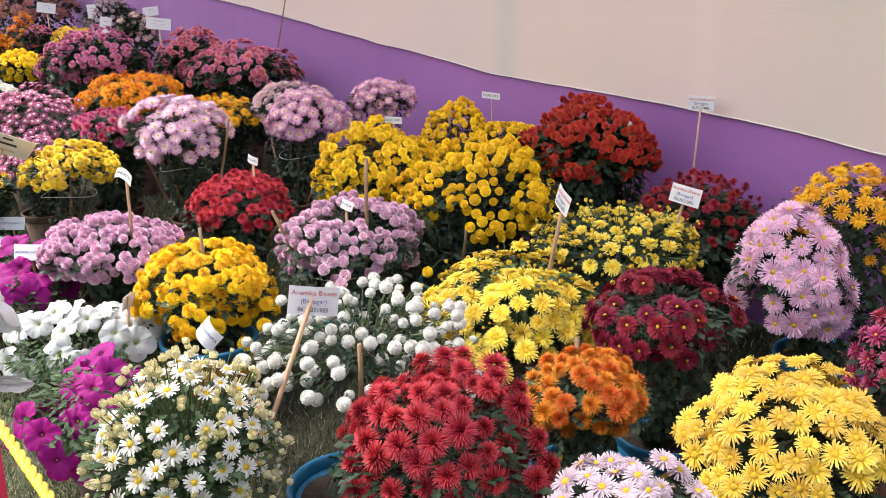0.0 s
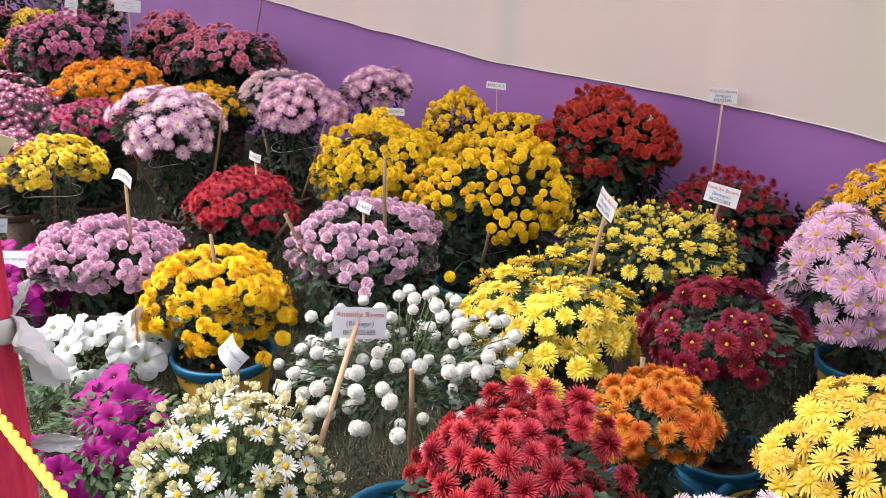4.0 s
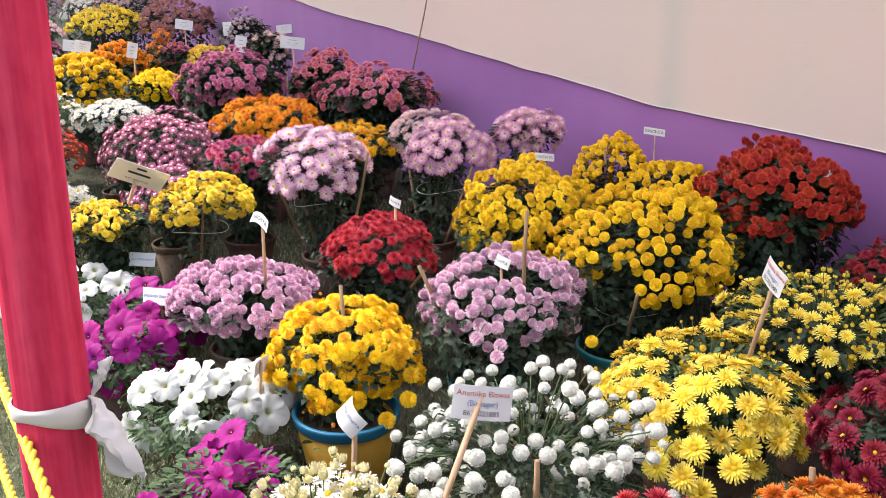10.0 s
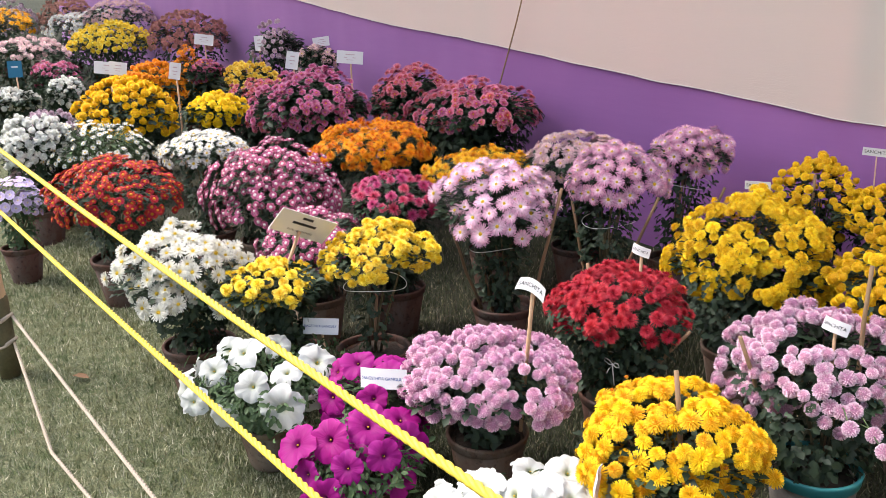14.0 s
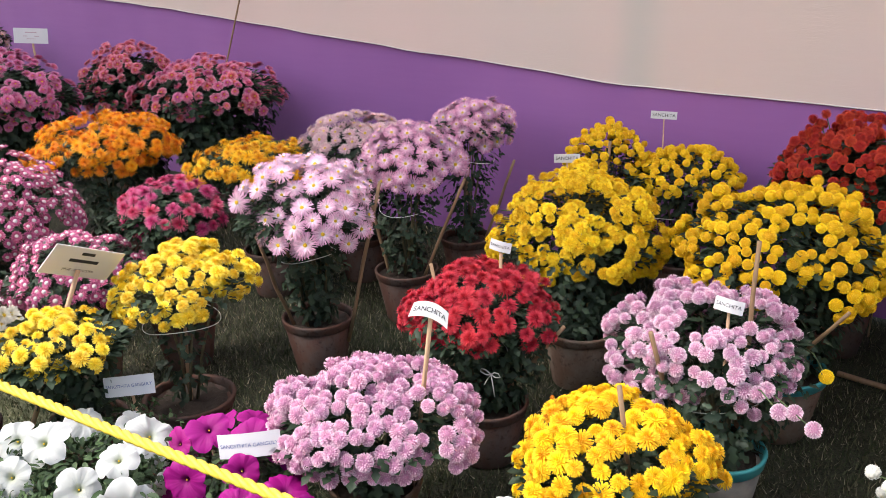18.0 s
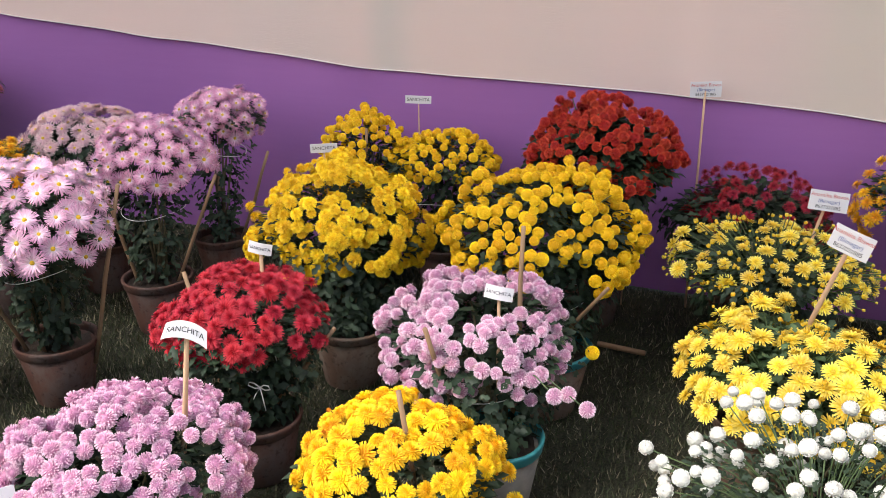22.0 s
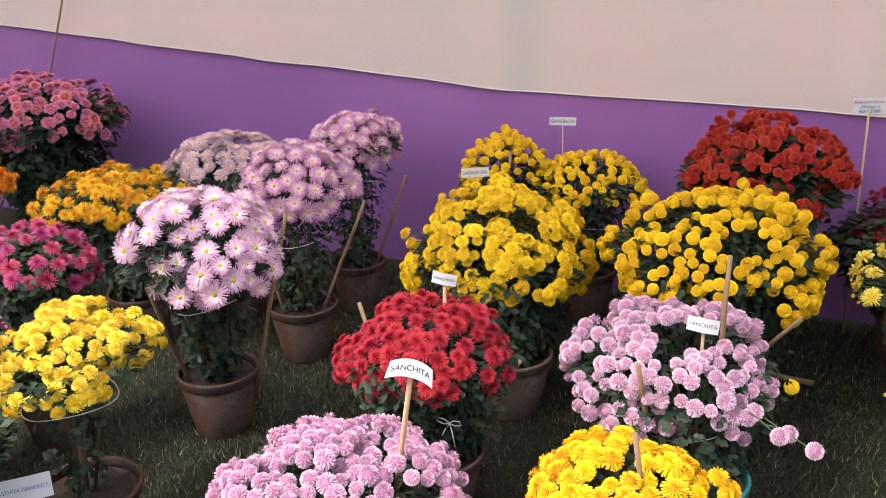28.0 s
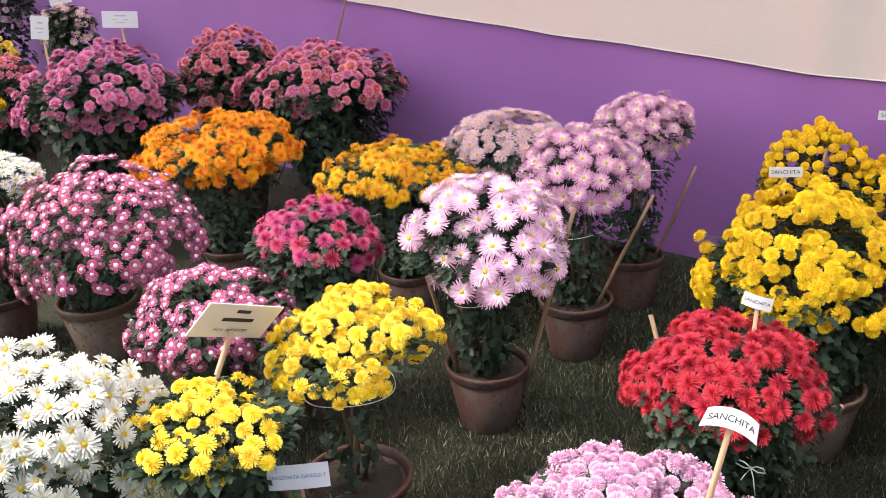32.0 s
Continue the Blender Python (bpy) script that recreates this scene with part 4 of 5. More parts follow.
plant(-2.62, 0.79, 0.437, 0.608, 0.50, "shaggy", "crimson", 0.061, 2.0, "bright crimson chrysanthemum tied with string", "terracotta", 0.13, 0.2, at=(-2.57, 0.74), low=-0.05, leaves=1300, leaf=0.045, spread=1.0,
      stakes=(((-2.68, 0.76, 0.18), (-2.860, 0.855, 0.55)), ((-2.54, 0.76, 0.20), (-2.369, 0.856, 0.45))), strings=((0.34, 0.11),))
plant(-2.66, 1.49, 0.429, 0.758, 0.63, "double", "yellow", 0.053, 1.95, "bright yellow mounded chrysanthemum", "old", 0.14, 0.22, at=(-2.56, 1.33), low=-0.1, ragged=0.15, gaps=-0.5, leaves=1300, spread=1.0, strays=((-2.973, 1.407, 0.565), (-2.95, 1.40, 0.535)))
plant(-2.86, 2.13, 0.468, 0.780, 0.41, "ball", "yellow", 0.041, 1.15, "tall yellow button chrysanthemum against the cloth", low=-0.05, strings=((0.42, 0.2),), stakes=(((-2.86, 2.1, 0.2), (-2.80, 2.02, 0.72)),))
plant(-2.52, 2.15, 0.548, 0.706, 0.46, "ball", "yellow", 0.041, 0.95, "yellow button chrysanthemum against the cloth", low=-0.05, strings=((0.42, 0.19),))
plant(-1.96, 1.57, 0.526, 0.774, 0.67, "ball", "yellow", 0.046, 1.15, "wide yellow ball chrysanthemum with leaning stems", "teal_terra", 0.15, 0.23, at=(-1.88, 1.38), low=-0.35, ragged=0.13, gaps=-0.6, leaves=1500, spread=0.95,
      stakes=(((-1.95, 1.45, 0.2), (-2.138, 1.413, 0.66)), ((-1.86, 1.40, 0.22), (-1.68, 1.28, 0.50))), strings=((0.36, 0.2),), strays=((-1.804, 1.545, 0.748), (-1.703, 1.45, 0.745), (-1.75, 1.50, 0.75), (-1.685, 1.108, 0.37)))
plant(-1.86, 2.08, 0.621, 0.899, 0.57, "pompon", "rust", 0.042, 1.7, "tall rust-red chrysanthemum against the cloth", low=-0.08, ragged=0.16, leaves=1900, leaf=0.066, spread=0.95, strays=((-2.006, 2.084, 0.867), (-1.99, 2.09, 0.90), (-2.03, 2.08, 0.88), (-2.01, 2.06, 0.845)))
plant(-1.31, 2.13, 0.449, 0.681, 0.57, "shaggy", "dark_red", 0.050, 0.75, "loose dark red chrysanthemum against the cloth", low=0.0, leaves=1700, leaf=0.062, ragged=0.16, spread=1.12, skirt=0.6,
      stakes=(((-1.40, 2.05, 0.2), (-1.44, 2.02, 0.52)),))
plant(-1.23, 1.62, 0.505, 0.587, 0.63, "daisy", "lemon", 0.062, 0.8, "creamy yellow chrysanthemum full of buds", budsize=(0.2, 0.42), buds=330, leaves=700, ragged=0.13, low=-0.25, stalks=0.7, spread=0.95, tilt=0.5, space=1.22)
plant(-1.16, 1.09, 0.386, 0.601, 0.56, "daisy", "pale_yellow", 0.074, 1.2, "pale lemon yellow daisy chrysanthemum", "old", 0.15, 0.24, at=(-1.20, 1.16), buds=130, budsize=(0.2, 0.36), leaves=1500, leafmat=M_LEAFLIGHT, ragged=0.24, low=-0.12, tilt=0.7, aim=(0.0, -0.1), stalks=0.6, spread=0.75,
      stakes=(((-0.98, 0.75, 0.2), (-0.96, 0.696, 0.53)),), strays=((-0.88, 0.74, 0.42), (-0.945, 0.72, 0.42), (-0.83, 0.84, 0.44), (-0.91, 0.80, 0.46), (-0.99, 0.76, 0.40), (-0.86, 0.78, 0.38)))
plant(-0.62, 1.16, 0.525, 0.649, 0.44, "eye", "maroon", 0.070, 1.35, "dark maroon chrysanthemum with small yellow eyes", gaps=-0.2, space=0.86, low=-0.45, leaves=560, leaf=0.042, ragged=0.24, potkind="blue", at=(-0.58, 1.12))
plant(-0.65, 1.77, 0.487, 0.757, 0.40, "quill", "hot_pink", 0.090, 2.1, "tall pink quilled chrysanthemum", "blue_ochre", 0.155, 0.24, at=(-0.58, 1.90), low=-0.5)
plant(-0.70, 2.20, 0.567, 0.815, 0.51, "decor", "amber", 0.060, 0.9, "loose amber yellow chrysanthemum against the cloth", low=-0.4, ragged=0.16, leaves=560, at=(-0.50, 2.18))
plant(-1.11, 0.48, 0.453, 0.599, 0.60, "globe", "white", 0.037, 0.75, "sparse white ball chrysanthemum on long stalks", "old", 0.14, 0.22, at=(-1.12, 0.79), low=-0.45, leaves=850, skirt=0.66, leaf=0.028, ragged=0.34, stalks=1.0, tilt=0.8, gaps=-0.7, clump=4, space=1.7,
      stakes=(((-0.93, 0.38, 0.2), (-0.90, 0.36, 0.56)),), strays=((-1.097, 0.142, 0.50), (-1.326, 0.309, 0.405), (-0.80, 0.50, 0.588), (-0.81, 0.59, 0.61), (-0.95, 0.47, 0.67), (-1.425, 0.643, 0.353), (-1.38, 0.52, 0.33), (-1.33, 0.62, 0.42)))
plant(-0.49, 0.31, 0.424, 0.693, 0.46, "incurve", "scarlet", 0.070, 1.5, "deep red incurved chrysanthemum", "blue", 0.16, 0.24, at=(-0.82, 0.28), low=-0.4, ragged=0.2, leaf=0.042)
plant(-0.56, 0.80, 0.437, 0.549, 0.34, "incurve", "bronze", 0.063, 1.6, "burnt orange chrysanthemum", "blue_ochre", 0.14, 0.22, low=-0.35, leaf=0.042, stakes=(((-0.56, 0.78, 0.2), (-0.62, 0.82, 0.56)),))
plant(-0.13, 1.04, 0.352, 0.613, 0.51, "single", "soft_yellow", 0.068, 1.8, "soft yellow daisy chrysanthemum", "blue_ochre", 0.155, 0.2, at=(-0.34, 1.02), low=-0.4)
plant(-0.11, 0.47, 0.375, 0.575, 0.45, "single", "white_blush", 0.064, 1.9, "pale blush daisy chrysanthemum with open centres", "terracotta", 0.14, 0.2, low=-0.2)
plant(-0.12, 1.62, 0.42, 0.66, 0.42, "decor", "magenta", 0.07, 1.1, "rosy red chrysanthemum", low=-0.2)
plant(-0.95, -0.08, 0.367, 0.607, 0.44, "marguerite", "daisy_white", 0.054, 0.8, "white daisy chrysanthemum with many cream buds", "old", 0.13, 0.2, buds=340, budsize=(0.30, 0.66), budkey="bud_cream", low=-0.35, leaves=520, leafmat=M_LEAFLIGHT, stalks=0.6)
plant(-2.04, -0.05, 0.241, 0.392, 0.52, "petunia", "petunia_white", 0.128, 1.25, "white petunia with wide trumpet flowers", space=0.74, low=-0.3, ragged=0.26, pr=0.12, ph=0.18, leaves=700, buds=0, **PET)
plant(-1.51, -0.13, 0.258, 0.453, 0.45, "petunia", "petunia_magenta", 0.096, 0.95, "vivid magenta petunia with trailing flowers", space=0.88, low=-0.4, ragged=0.34, gaps=-0.12, pr=0.10, ph=0.14, leaves=1000, **PET)
plant(-2.61, -0.19, 0.225, 0.412, 0.44, "petunia", "petunia_magenta", 0.122, 1.0, "bushy magenta petunia", space=0.88, low=-0.4, ragged=0.3, gaps=-0.15, pr=0.12, ph=0.17, leaves=800, **PET)
plant(-2.86, -0.02, 0.24, 0.42, 0.36, "petunia", "petunia_magenta", 0.110, 0.8, "small magenta petunia beside the lavender bush", low=-0.2, pr=0.10, ph=0.15, leaves=600, **PET)
plant(-3.13, -0.27, 0.298, 0.429, 0.55, "petunia", "petunia_white", 0.140, 0.7, "spreading white petunia", low=-0.4, pr=0.12, ph=0.16, leaves=1500, potkind="old", gaps=-0.2, **PET)
plant(-3.41, 0.29, 0.532, 0.684, 0.44, "double", "butter", 0.051, 1.7, "yellow chrysanthemum staked like a small tree", "terracotta", 0.145, 0.2, at=(-3.37, 0.24), low=-0.2, spread=0.6, skirt=0.22, leaves=230, ragged=0.2, stems=4,
      stakes=(((-3.38, 0.25, 0.16), (-3.42, 0.30, 0.50)),), strings=((0.44, 0.17),))
plant(-3.44, -0.12, 0.506, 0.588, 0.40, "double", "butter", 0.050, 1.15, "low yellow chrysanthemum", "terracotta", 0.12, 0.2, at=(-3.52, -0.02), low=-0.35, ragged=0.28, leaves=800, clump=6)
plant(-3.75, -0.36, 0.466, 0.704, 0.52, "daisy", "cream_white", 0.068, 1.7, "white daisy chrysanthemum beside the rope", "terracotta", 0.14, 0.22, at=(-3.77, -0.31), low=-0.25, ragged=0.24, jitter=0.4, clump=7, aim=(0.5, -0.4), space=0.72, gaps=-0.4)
plant(-3.36, 0.79, 0.637, 0.861, 0.50, "quill", "pink_white", 0.082, 1.6, "tall pink and white quilled chrysanthemum", "terracotta", 0.135, 0.22, at=(-3.425, 0.885), gaps=-0.3, low=-0.25, leaves=800, spread=0.7, skirt=0.4, ragged=0.2,
      stakes=(((-3.298, 0.93, 0.19), (-3.175, 0.99, 0.745)), ((-3.492, 0.82, 0.19), (-3.44, 0.64, 0.60)), ((-3.437, 0.84, 0.18), (-3.44, 0.74, 0.66))), strings=((0.50, 0.15),))
plant(-3.51, 1.57, 0.608, 0.819, 0.48, "quill", "pink", 0.084, 1.65, "tall pink quilled chrysanthemum", "terracotta", 0.135, 0.22, at=(-3.44, 1.44), low=-0.1, leaves=520, leaf=0.05, spread=0.75,
      stakes=(((-3.373, 1.48, 0.19), (-3.20, 1.54, 0.62)), ((-3.52, 1.42, 0.19), (-3.60, 1.40, 0.55))), strings=((0.46, 0.17),))
plant(-3.90, 1.68, 0.634, 0.798, 0.51, "quill", "dusty_pink", 0.078, 1.4, "faded pink quilled chrysanthemum", low=-0.2, leaves=1000, spread=1.0)
plant(-3.52, 2.06, 0.676, 0.855, 0.43, "quill", "pink", 0.076, 1.65, "tall pink chrysanthemum against the cloth", "terracotta", 0.122, 0.22, at=(-3.46, 1.915), low=-0.25, leaves=520, leaf=0.05, spread=0.8,
      stakes=(((-3.40, 1.98, 0.19), (-3.27, 2.03, 0.58)), ((-3.50, 1.95, 0.19), (-3.464, 1.971, 0.67))), strings=((0.56, 0.16),))
plant(-4.13, 1.32, 0.607, 0.739, 0.60, "shaggy", "amber", 0.066, 1.3, "amber chrysanthemum with upright shoots", low=-0.1, ragged=0.3, clump=6, jitter=0.5, leaves=1200, spread=0.95)
plant(-4.96, 1.08, 0.607, 0.801, 0.66, "shaggy", "orange", 0.066, 2.1, "bright orange chrysanthemum", low=-0.2, ragged=0.2, leaves=1000)
plant(-3.89, 0.63, 0.598, 0.741, 0.42, "fringe", "magenta", 0.062, 1.15, "loose magenta chrysanthemum", low=-0.2, ragged=0.16, leaves=1500, spread=1.05)
plant(-4.81, 0.42, 0.491, 0.783, 0.68, "button", "purple_white", 0.050, 1.6, "round plum chrysanthemum with white eyes", "old", 0.16, 0.24, at=(-4.92, 0.42), low=-0.35)
plant(-4.00, 0.29, 0.442, 0.611, 0.49, "button", "purple_white", 0.046, 1.4, "low plum chrysanthemum with white eyes", "old", low=-0.3)
plant(-5.24, 1.96, 0.678, 0.944, 0.85, "eye", "mauve", 0.068, 1.6, "wide mauve chrysanthemum against the cloth", gaps=-0.2, low=-0.05, leaves=2600, leaf=0.07, spread=0.95)
plant(-5.74, 1.79, 0.689, 1.011, 0.59, "eye", "mauve_dark", 0.066, 1.8, "dark mauve chrysanthemum against the cloth", gaps=-0.25, low=-0.1, leaves=2600, leaf=0.07, spread=0.95)
plant(-5.83, 1.09, 0.738, 1.036, 0.73, "eye", "mauve", 0.066, 1.7, "tall mauve chrysanthemum", gaps=-0.25, low=-0.25, leaves=2600, leaf=0.07, spread=0.95)
plant(-5.33, 0.24, 0.663, 0.797, 0.52, "single", "white", 0.060, 1.5, "flat-topped white chrysanthemum", low=-0.2)
plant(-6.75, 0.76, 0.675, 0.824, 0.46, "ball", "yellow", 0.072, 1.4, "yellow ball chrysanthemum", low=-0.4)
plant(-7.46, 0.31, 0.597, 0.907, 0.75, "ball", "golden", 0.074, 1.3, "golden ball chrysanthemum", low=-0.3)
plant(-8.30, 0.70, 0.700, 0.960, 0.52, "ball", "orange", 0.070, 1.5, "orange ball chrysanthemum behind the golden one", low=-0.3)
plant(-9.44, 1.37, 0.537, 0.981, 0.54, "decor", "orange", 0.08, 1.4, "orange chrysanthemum in the far row", low=-0.3)
plant(-9.01, 1.41, 0.714, 0.886, 0.34, "eye", "mauve_dark", 0.065, 1.4, "small dark mauve chrysanthemum", low=-0.3)
plant(-8.29, 1.58, 0.655, 0.908, 0.54, "double", "soft_yellow", 0.075, 1.4, "yellow chrysanthemum in the far row", low=-0.2)
plant(-7.44, 1.33, 0.508, 0.883, 0.53, "eye", "mauve", 0.07, 1.2, "dusty mauve chrysanthemum in the far row", low=-0.3)
plant(-7.82, 2.02, 0.854, 1.078, 0.36, "quill", "dusty_pink", 0.068, 1.0, "faded dusty pink chrysanthemum", low=-0.3, ragged=0.2)
plant(-9.03, 2.14, 0.892, 1.192, 0.53, "pompon", "white_blush", 0.056, 0.6, "thin tall pale chrysanthemum", low=-0.5, ragged=0.2)
plant(-5.06, -0.31, 0.527, 0.761, 0.65, "button", "vermilion", 0.046, 1.3, "red chrysanthemum with golden centres", "terracotta", 0.17, 0.24, at=(-5.06, -0.30), low=-0.3)
plant(-8.57, -0.35, 0.665, 0.797, 0.39, "pompon", "white", 0.065, 1.4, "white chrysanthemum in the far row", low=-0.3)
plant(-6.51, -0.47, 0.606, 0.827, 0.42, "pompon", "white", 0.06, 1.4, "white chrysanthemum with drooping blooms", low=-0.5)
plant(-9.39, 0.18, 0.590, 0.807, 0.38, "pompon", "white", 0.065, 1.4, "small white chrysanthemum", low=-0.3)
plant(-6.50, -0.13, 0.530, 0.754, 0.70, "single", "white", 0.04, 0.5, "tall wispy white daisy", low=-0.4, leaves=800, leaf=0.045, leafmat=M_LEAFLIGHT, stalks=0.8, buds=40)
plant(-6.9, -0.35, 0.46, 0.80, 0.50, "pompon", "white_blush", 0.055, 1.0, "blush white chrysanthemum in the far row", low=-0.4)
plant(-11.42, 1.97, 0.878, 1.282, 0.99, "double", "brown_pink", 0.085, 1.3, "brownish pink chrysanthemum in the far row", low=-0.1)
plant(-12.04, 1.16, 0.876, 1.183, 1.05, "double", "pale_yellow", 0.078, 1.4, "greenish yellow chrysanthemum in the far row", low=-0.1)
plant(-11.49, 0.14, 0.864, 1.077, 0.87, "double", "dusty_pink", 0.085, 1.3, "pale pink chrysanthemum in the far row", low=-0.1)
plant(-12.6, -0.45, 0.62, 1.02, 0.66, "double", "pale_yellow", 0.085, 1.3, "pale yellow chrysanthemum in the far row", low=-0.1)
plant(-9.82, 0.19, 0.708, 0.923, 0.48, "eye", "mauve", 0.075, 1.4, "mauve chrysanthemum in the far row", low=-0.2)
plant(-15.63, 1.64, 0.954, 1.284, 1.40, "quill", "white", 0.10, 1.2, "white quilled chrysanthemum in the far row", low=-0.2)
plant(-14.33, 0.23, 1.044, 1.341, 0.97, "decor", "amber", 0.09, 1.2, "amber chrysanthemum at the end of the row", low=-0.1)
plant(-16.4, -0.45, 0.80, 1.28, 1.05, "double", "brown_pink", 0.09, 1.2, "dark brownish chrysanthemum at the end of the row", low=-0.1)
plant(-14.97, 1.91, 1.081, 1.421, 1.10, "quill", "dusty_pink", 0.09, 1.2, "dusty pink chrysanthemum at the end of the row", low=-0.1)
plant(-19.0, 1.9, 0.90, 1.45, 1.3, "double", "brown_pink", 0.11, 1.1, "faded chrysanthemum at the end of the row", low=-0.2)
plant(-19.5, 0.7, 0.90, 1.45, 1.4, "double", "white_blush", 0.11, 1.1, "pale chrysanthemum closing the row", low=-0.2)
plant(-19.2, -0.7, 0.90, 1.42, 1.4, "eye", "mauve", 0.11, 1.1, "mauve chrysanthemum closing the row", low=-0.2)
plant(-18.6, -2.0, 0.85, 1.40, 1.3, "decor", "orange", 0.11, 1.1, "orange chrysanthemum closing the row", low=-0.2)
plant(-5.75, -0.70, 0.40, 0.60, 0.36, "pansy", "lilac", 0.06, 1.1, "lilac and white pansy", name="potted_pansy", group="petunias along the rope", leaves=260, leafmat=M_LEAFLIGHT, pr=0.11, ph=0.2)


# ---------------------------------------------------------------- poles and ropes
RED_POLE, BAMBOO_POLE = (-0.783, -0.518), (-4.425, -0.94)
LEAN = (-0.0174, 0.0227)


def red_pole():
    ob = thing("tent_pole", *RED_POLE, 0, "tent pole wrapped in red cloth with a white tie", "pole")
    verts, faces = [], []
    sides, rows = 72, 90
    for j in range(rows + 1):
        z = 3.2 * j / rows
        for k in range(sides):
            an = 2 * math.pi * k / sides
            r = 0.0455 + 0.0022 * math.sin(5 * an + 1.6 * noise.noise(Vector((z * 1.1, 3.0, 0.0))) + 0.8 * z) * (0.5 + noise.noise(Vector((an, z, 2.0)))) + 0.0035 * noise.noise(Vector((math.cos(an) * 3, math.sin(an) * 3, z * 0.7))) + 0.002 * noise.noise(Vector((math.cos(an) * 9, math.sin(an) * 9, z * 2)))
            verts.append((r * math.cos(an) + LEAN[0] * z, r * math.sin(an) + LEAN[1] * z, z))
    for j in range(rows):
        for k in range(sides):
            k2 = (k + 1) % sides
            faces.append((j * sides + k, j * sides + k2, (j + 1) * sides + k2, (j + 1) * sides + k))
    child("cloth_wrap", mesh_from("cloth_wrap", verts, faces, [M_REDCLOTH]), ob)
    sides = 48
    verts, faces = [], []
    prof = ((0.0545, -0.014), (0.0575, -0.011), (0.0590, -0.004), (0.0582, 0.002), (0.0592, 0.008), (0.0570, 0.013), (0.0545, 0.015))
    for r, dz in prof:
        for k in range(sides):
            an = 2 * math.pi * k / sides
            rr = r + 0.0016 * noise.noise(Vector((math.cos(an) * 2, math.sin(an) * 2, dz * 130)))
            rr -= 0.0065
            verts.append((rr * math.cos(an) + LEAN[0] * 0.932, rr * math.sin(an) + LEAN[1] * 0.932, 0.932 + dz * (1 + 0.35 * math.sin(2 * an)) + 0.012 * math.sin(an + 2.4)))
    for j in range(len(prof) - 1):
        for k in range(sides):
            k2 = (k + 1) % sides
            faces.append((j * sides + k, j * sides + k2, (j + 1) * sides + k2, (j + 1) * sides + k))
    child("cloth_tie", mesh_from("cloth_tie", verts, faces, [M_WHITECLOTH]), ob, "twisted white cloth band")
    return ob


red_pole()


def bamboo_pole():
    ob = thing("bamboo_post", *BAMBOO_POLE, 0, "peeled bamboo post with rope ties and a cut-off stump beside it", "post")
    prof = []
    for i in range(61):
        z = 3.0 * i / 60
        prof.append((0.036 - 0.003 * z / 3 + (0.004 if i % 7 == 0 else 0), z))
    lathe("culm", prof, M_POLE, ob, 16)
    lathe("stump", [(0.0, 0.0), (0.047, 0.0), (0.045, 0.15), (0.043, 0.34), (0.036, 0.36), (0.0, 0.36)], M_STEM, ob, 14, "dark weathered bark sleeve", 0.06, 4)
    for z in (0.15, 0.257, 0.74, 1.02):
        pts = [(0.048 * math.cos(a * 0.2618), 0.048 * math.sin(a * 0.2618), z + 0.012 * math.sin(a * 0.5)) for a in range(36)]
        tube("rope_tie", pts, 0.006, M_ROPEW, ob, 5)


bamboo_pole()


def rope(stops, mat, r, label, sag=0.0):
    """A twisted rope of three strands through the stops."""
    ob = thing("rope", stops[0][0], stops[0][1], 0, label, "rope", "ropes along the display")
    base = Vector((stops[0][0], stops[0][1], 0))
    middle = []
    for p, q in zip(stops, stops[1:]):
        p, q = Vector(p) - base, Vector(q) - base
        n = max(8, int((q - p).length / (r * 1.1)))
        middle += [p.lerp(q, k / n) - Vector((0, 0, sag * 4 * (k / n) * (1 - k / n))) for k in range(n)]
    middle.append(Vector(stops[-1]) - base)
    d = Vector(stops[-1]) - Vector(stops[0])
    side = Vector((-d.y, d.x, 0)).normalized()
    for s in range(3):
        pts = []
        for i, c in enumerate(middle):
            a = 2 * math.pi * (i / 7.0 + s / 3)
            pts.append(c + side * (r * 0.5 * math.cos(a)) + Vector((0, 0, r * 0.5 * math.sin(a))))
        tube("strand", pts, r * 0.56, mat, ob, 5)
    return ob


YELLOW = "thick twisted yellow plastic rope strung past the poles"
rope([(-4.43, -0.90, 1.02), (-0.775, -0.536, 0.91), (0.423, -0.41, 0.78)], M_ROPEY, 0.0078, YELLOW, 0.018)
rope([(-4.43, -0.90, 0.74), (-0.82, -0.545, 0.678), (0.42, -0.42, 0.56)], M_ROPEY, 0.0078, YELLOW, 0.008)
rope([(-4.43, -0.895, 0.257), (-0.80, -0.545, 0.19)], M_ROPEW, 0.0066, "thin off-white rope near the ground", 0.015)
rope([(-4.43, -0.905, 0.15), (-3.6, -0.90, 0.012), (-0.88, -0.50, 0.012)], M_ROPEW, 0.0066, "thin off-white rope slanting down to the lawn")


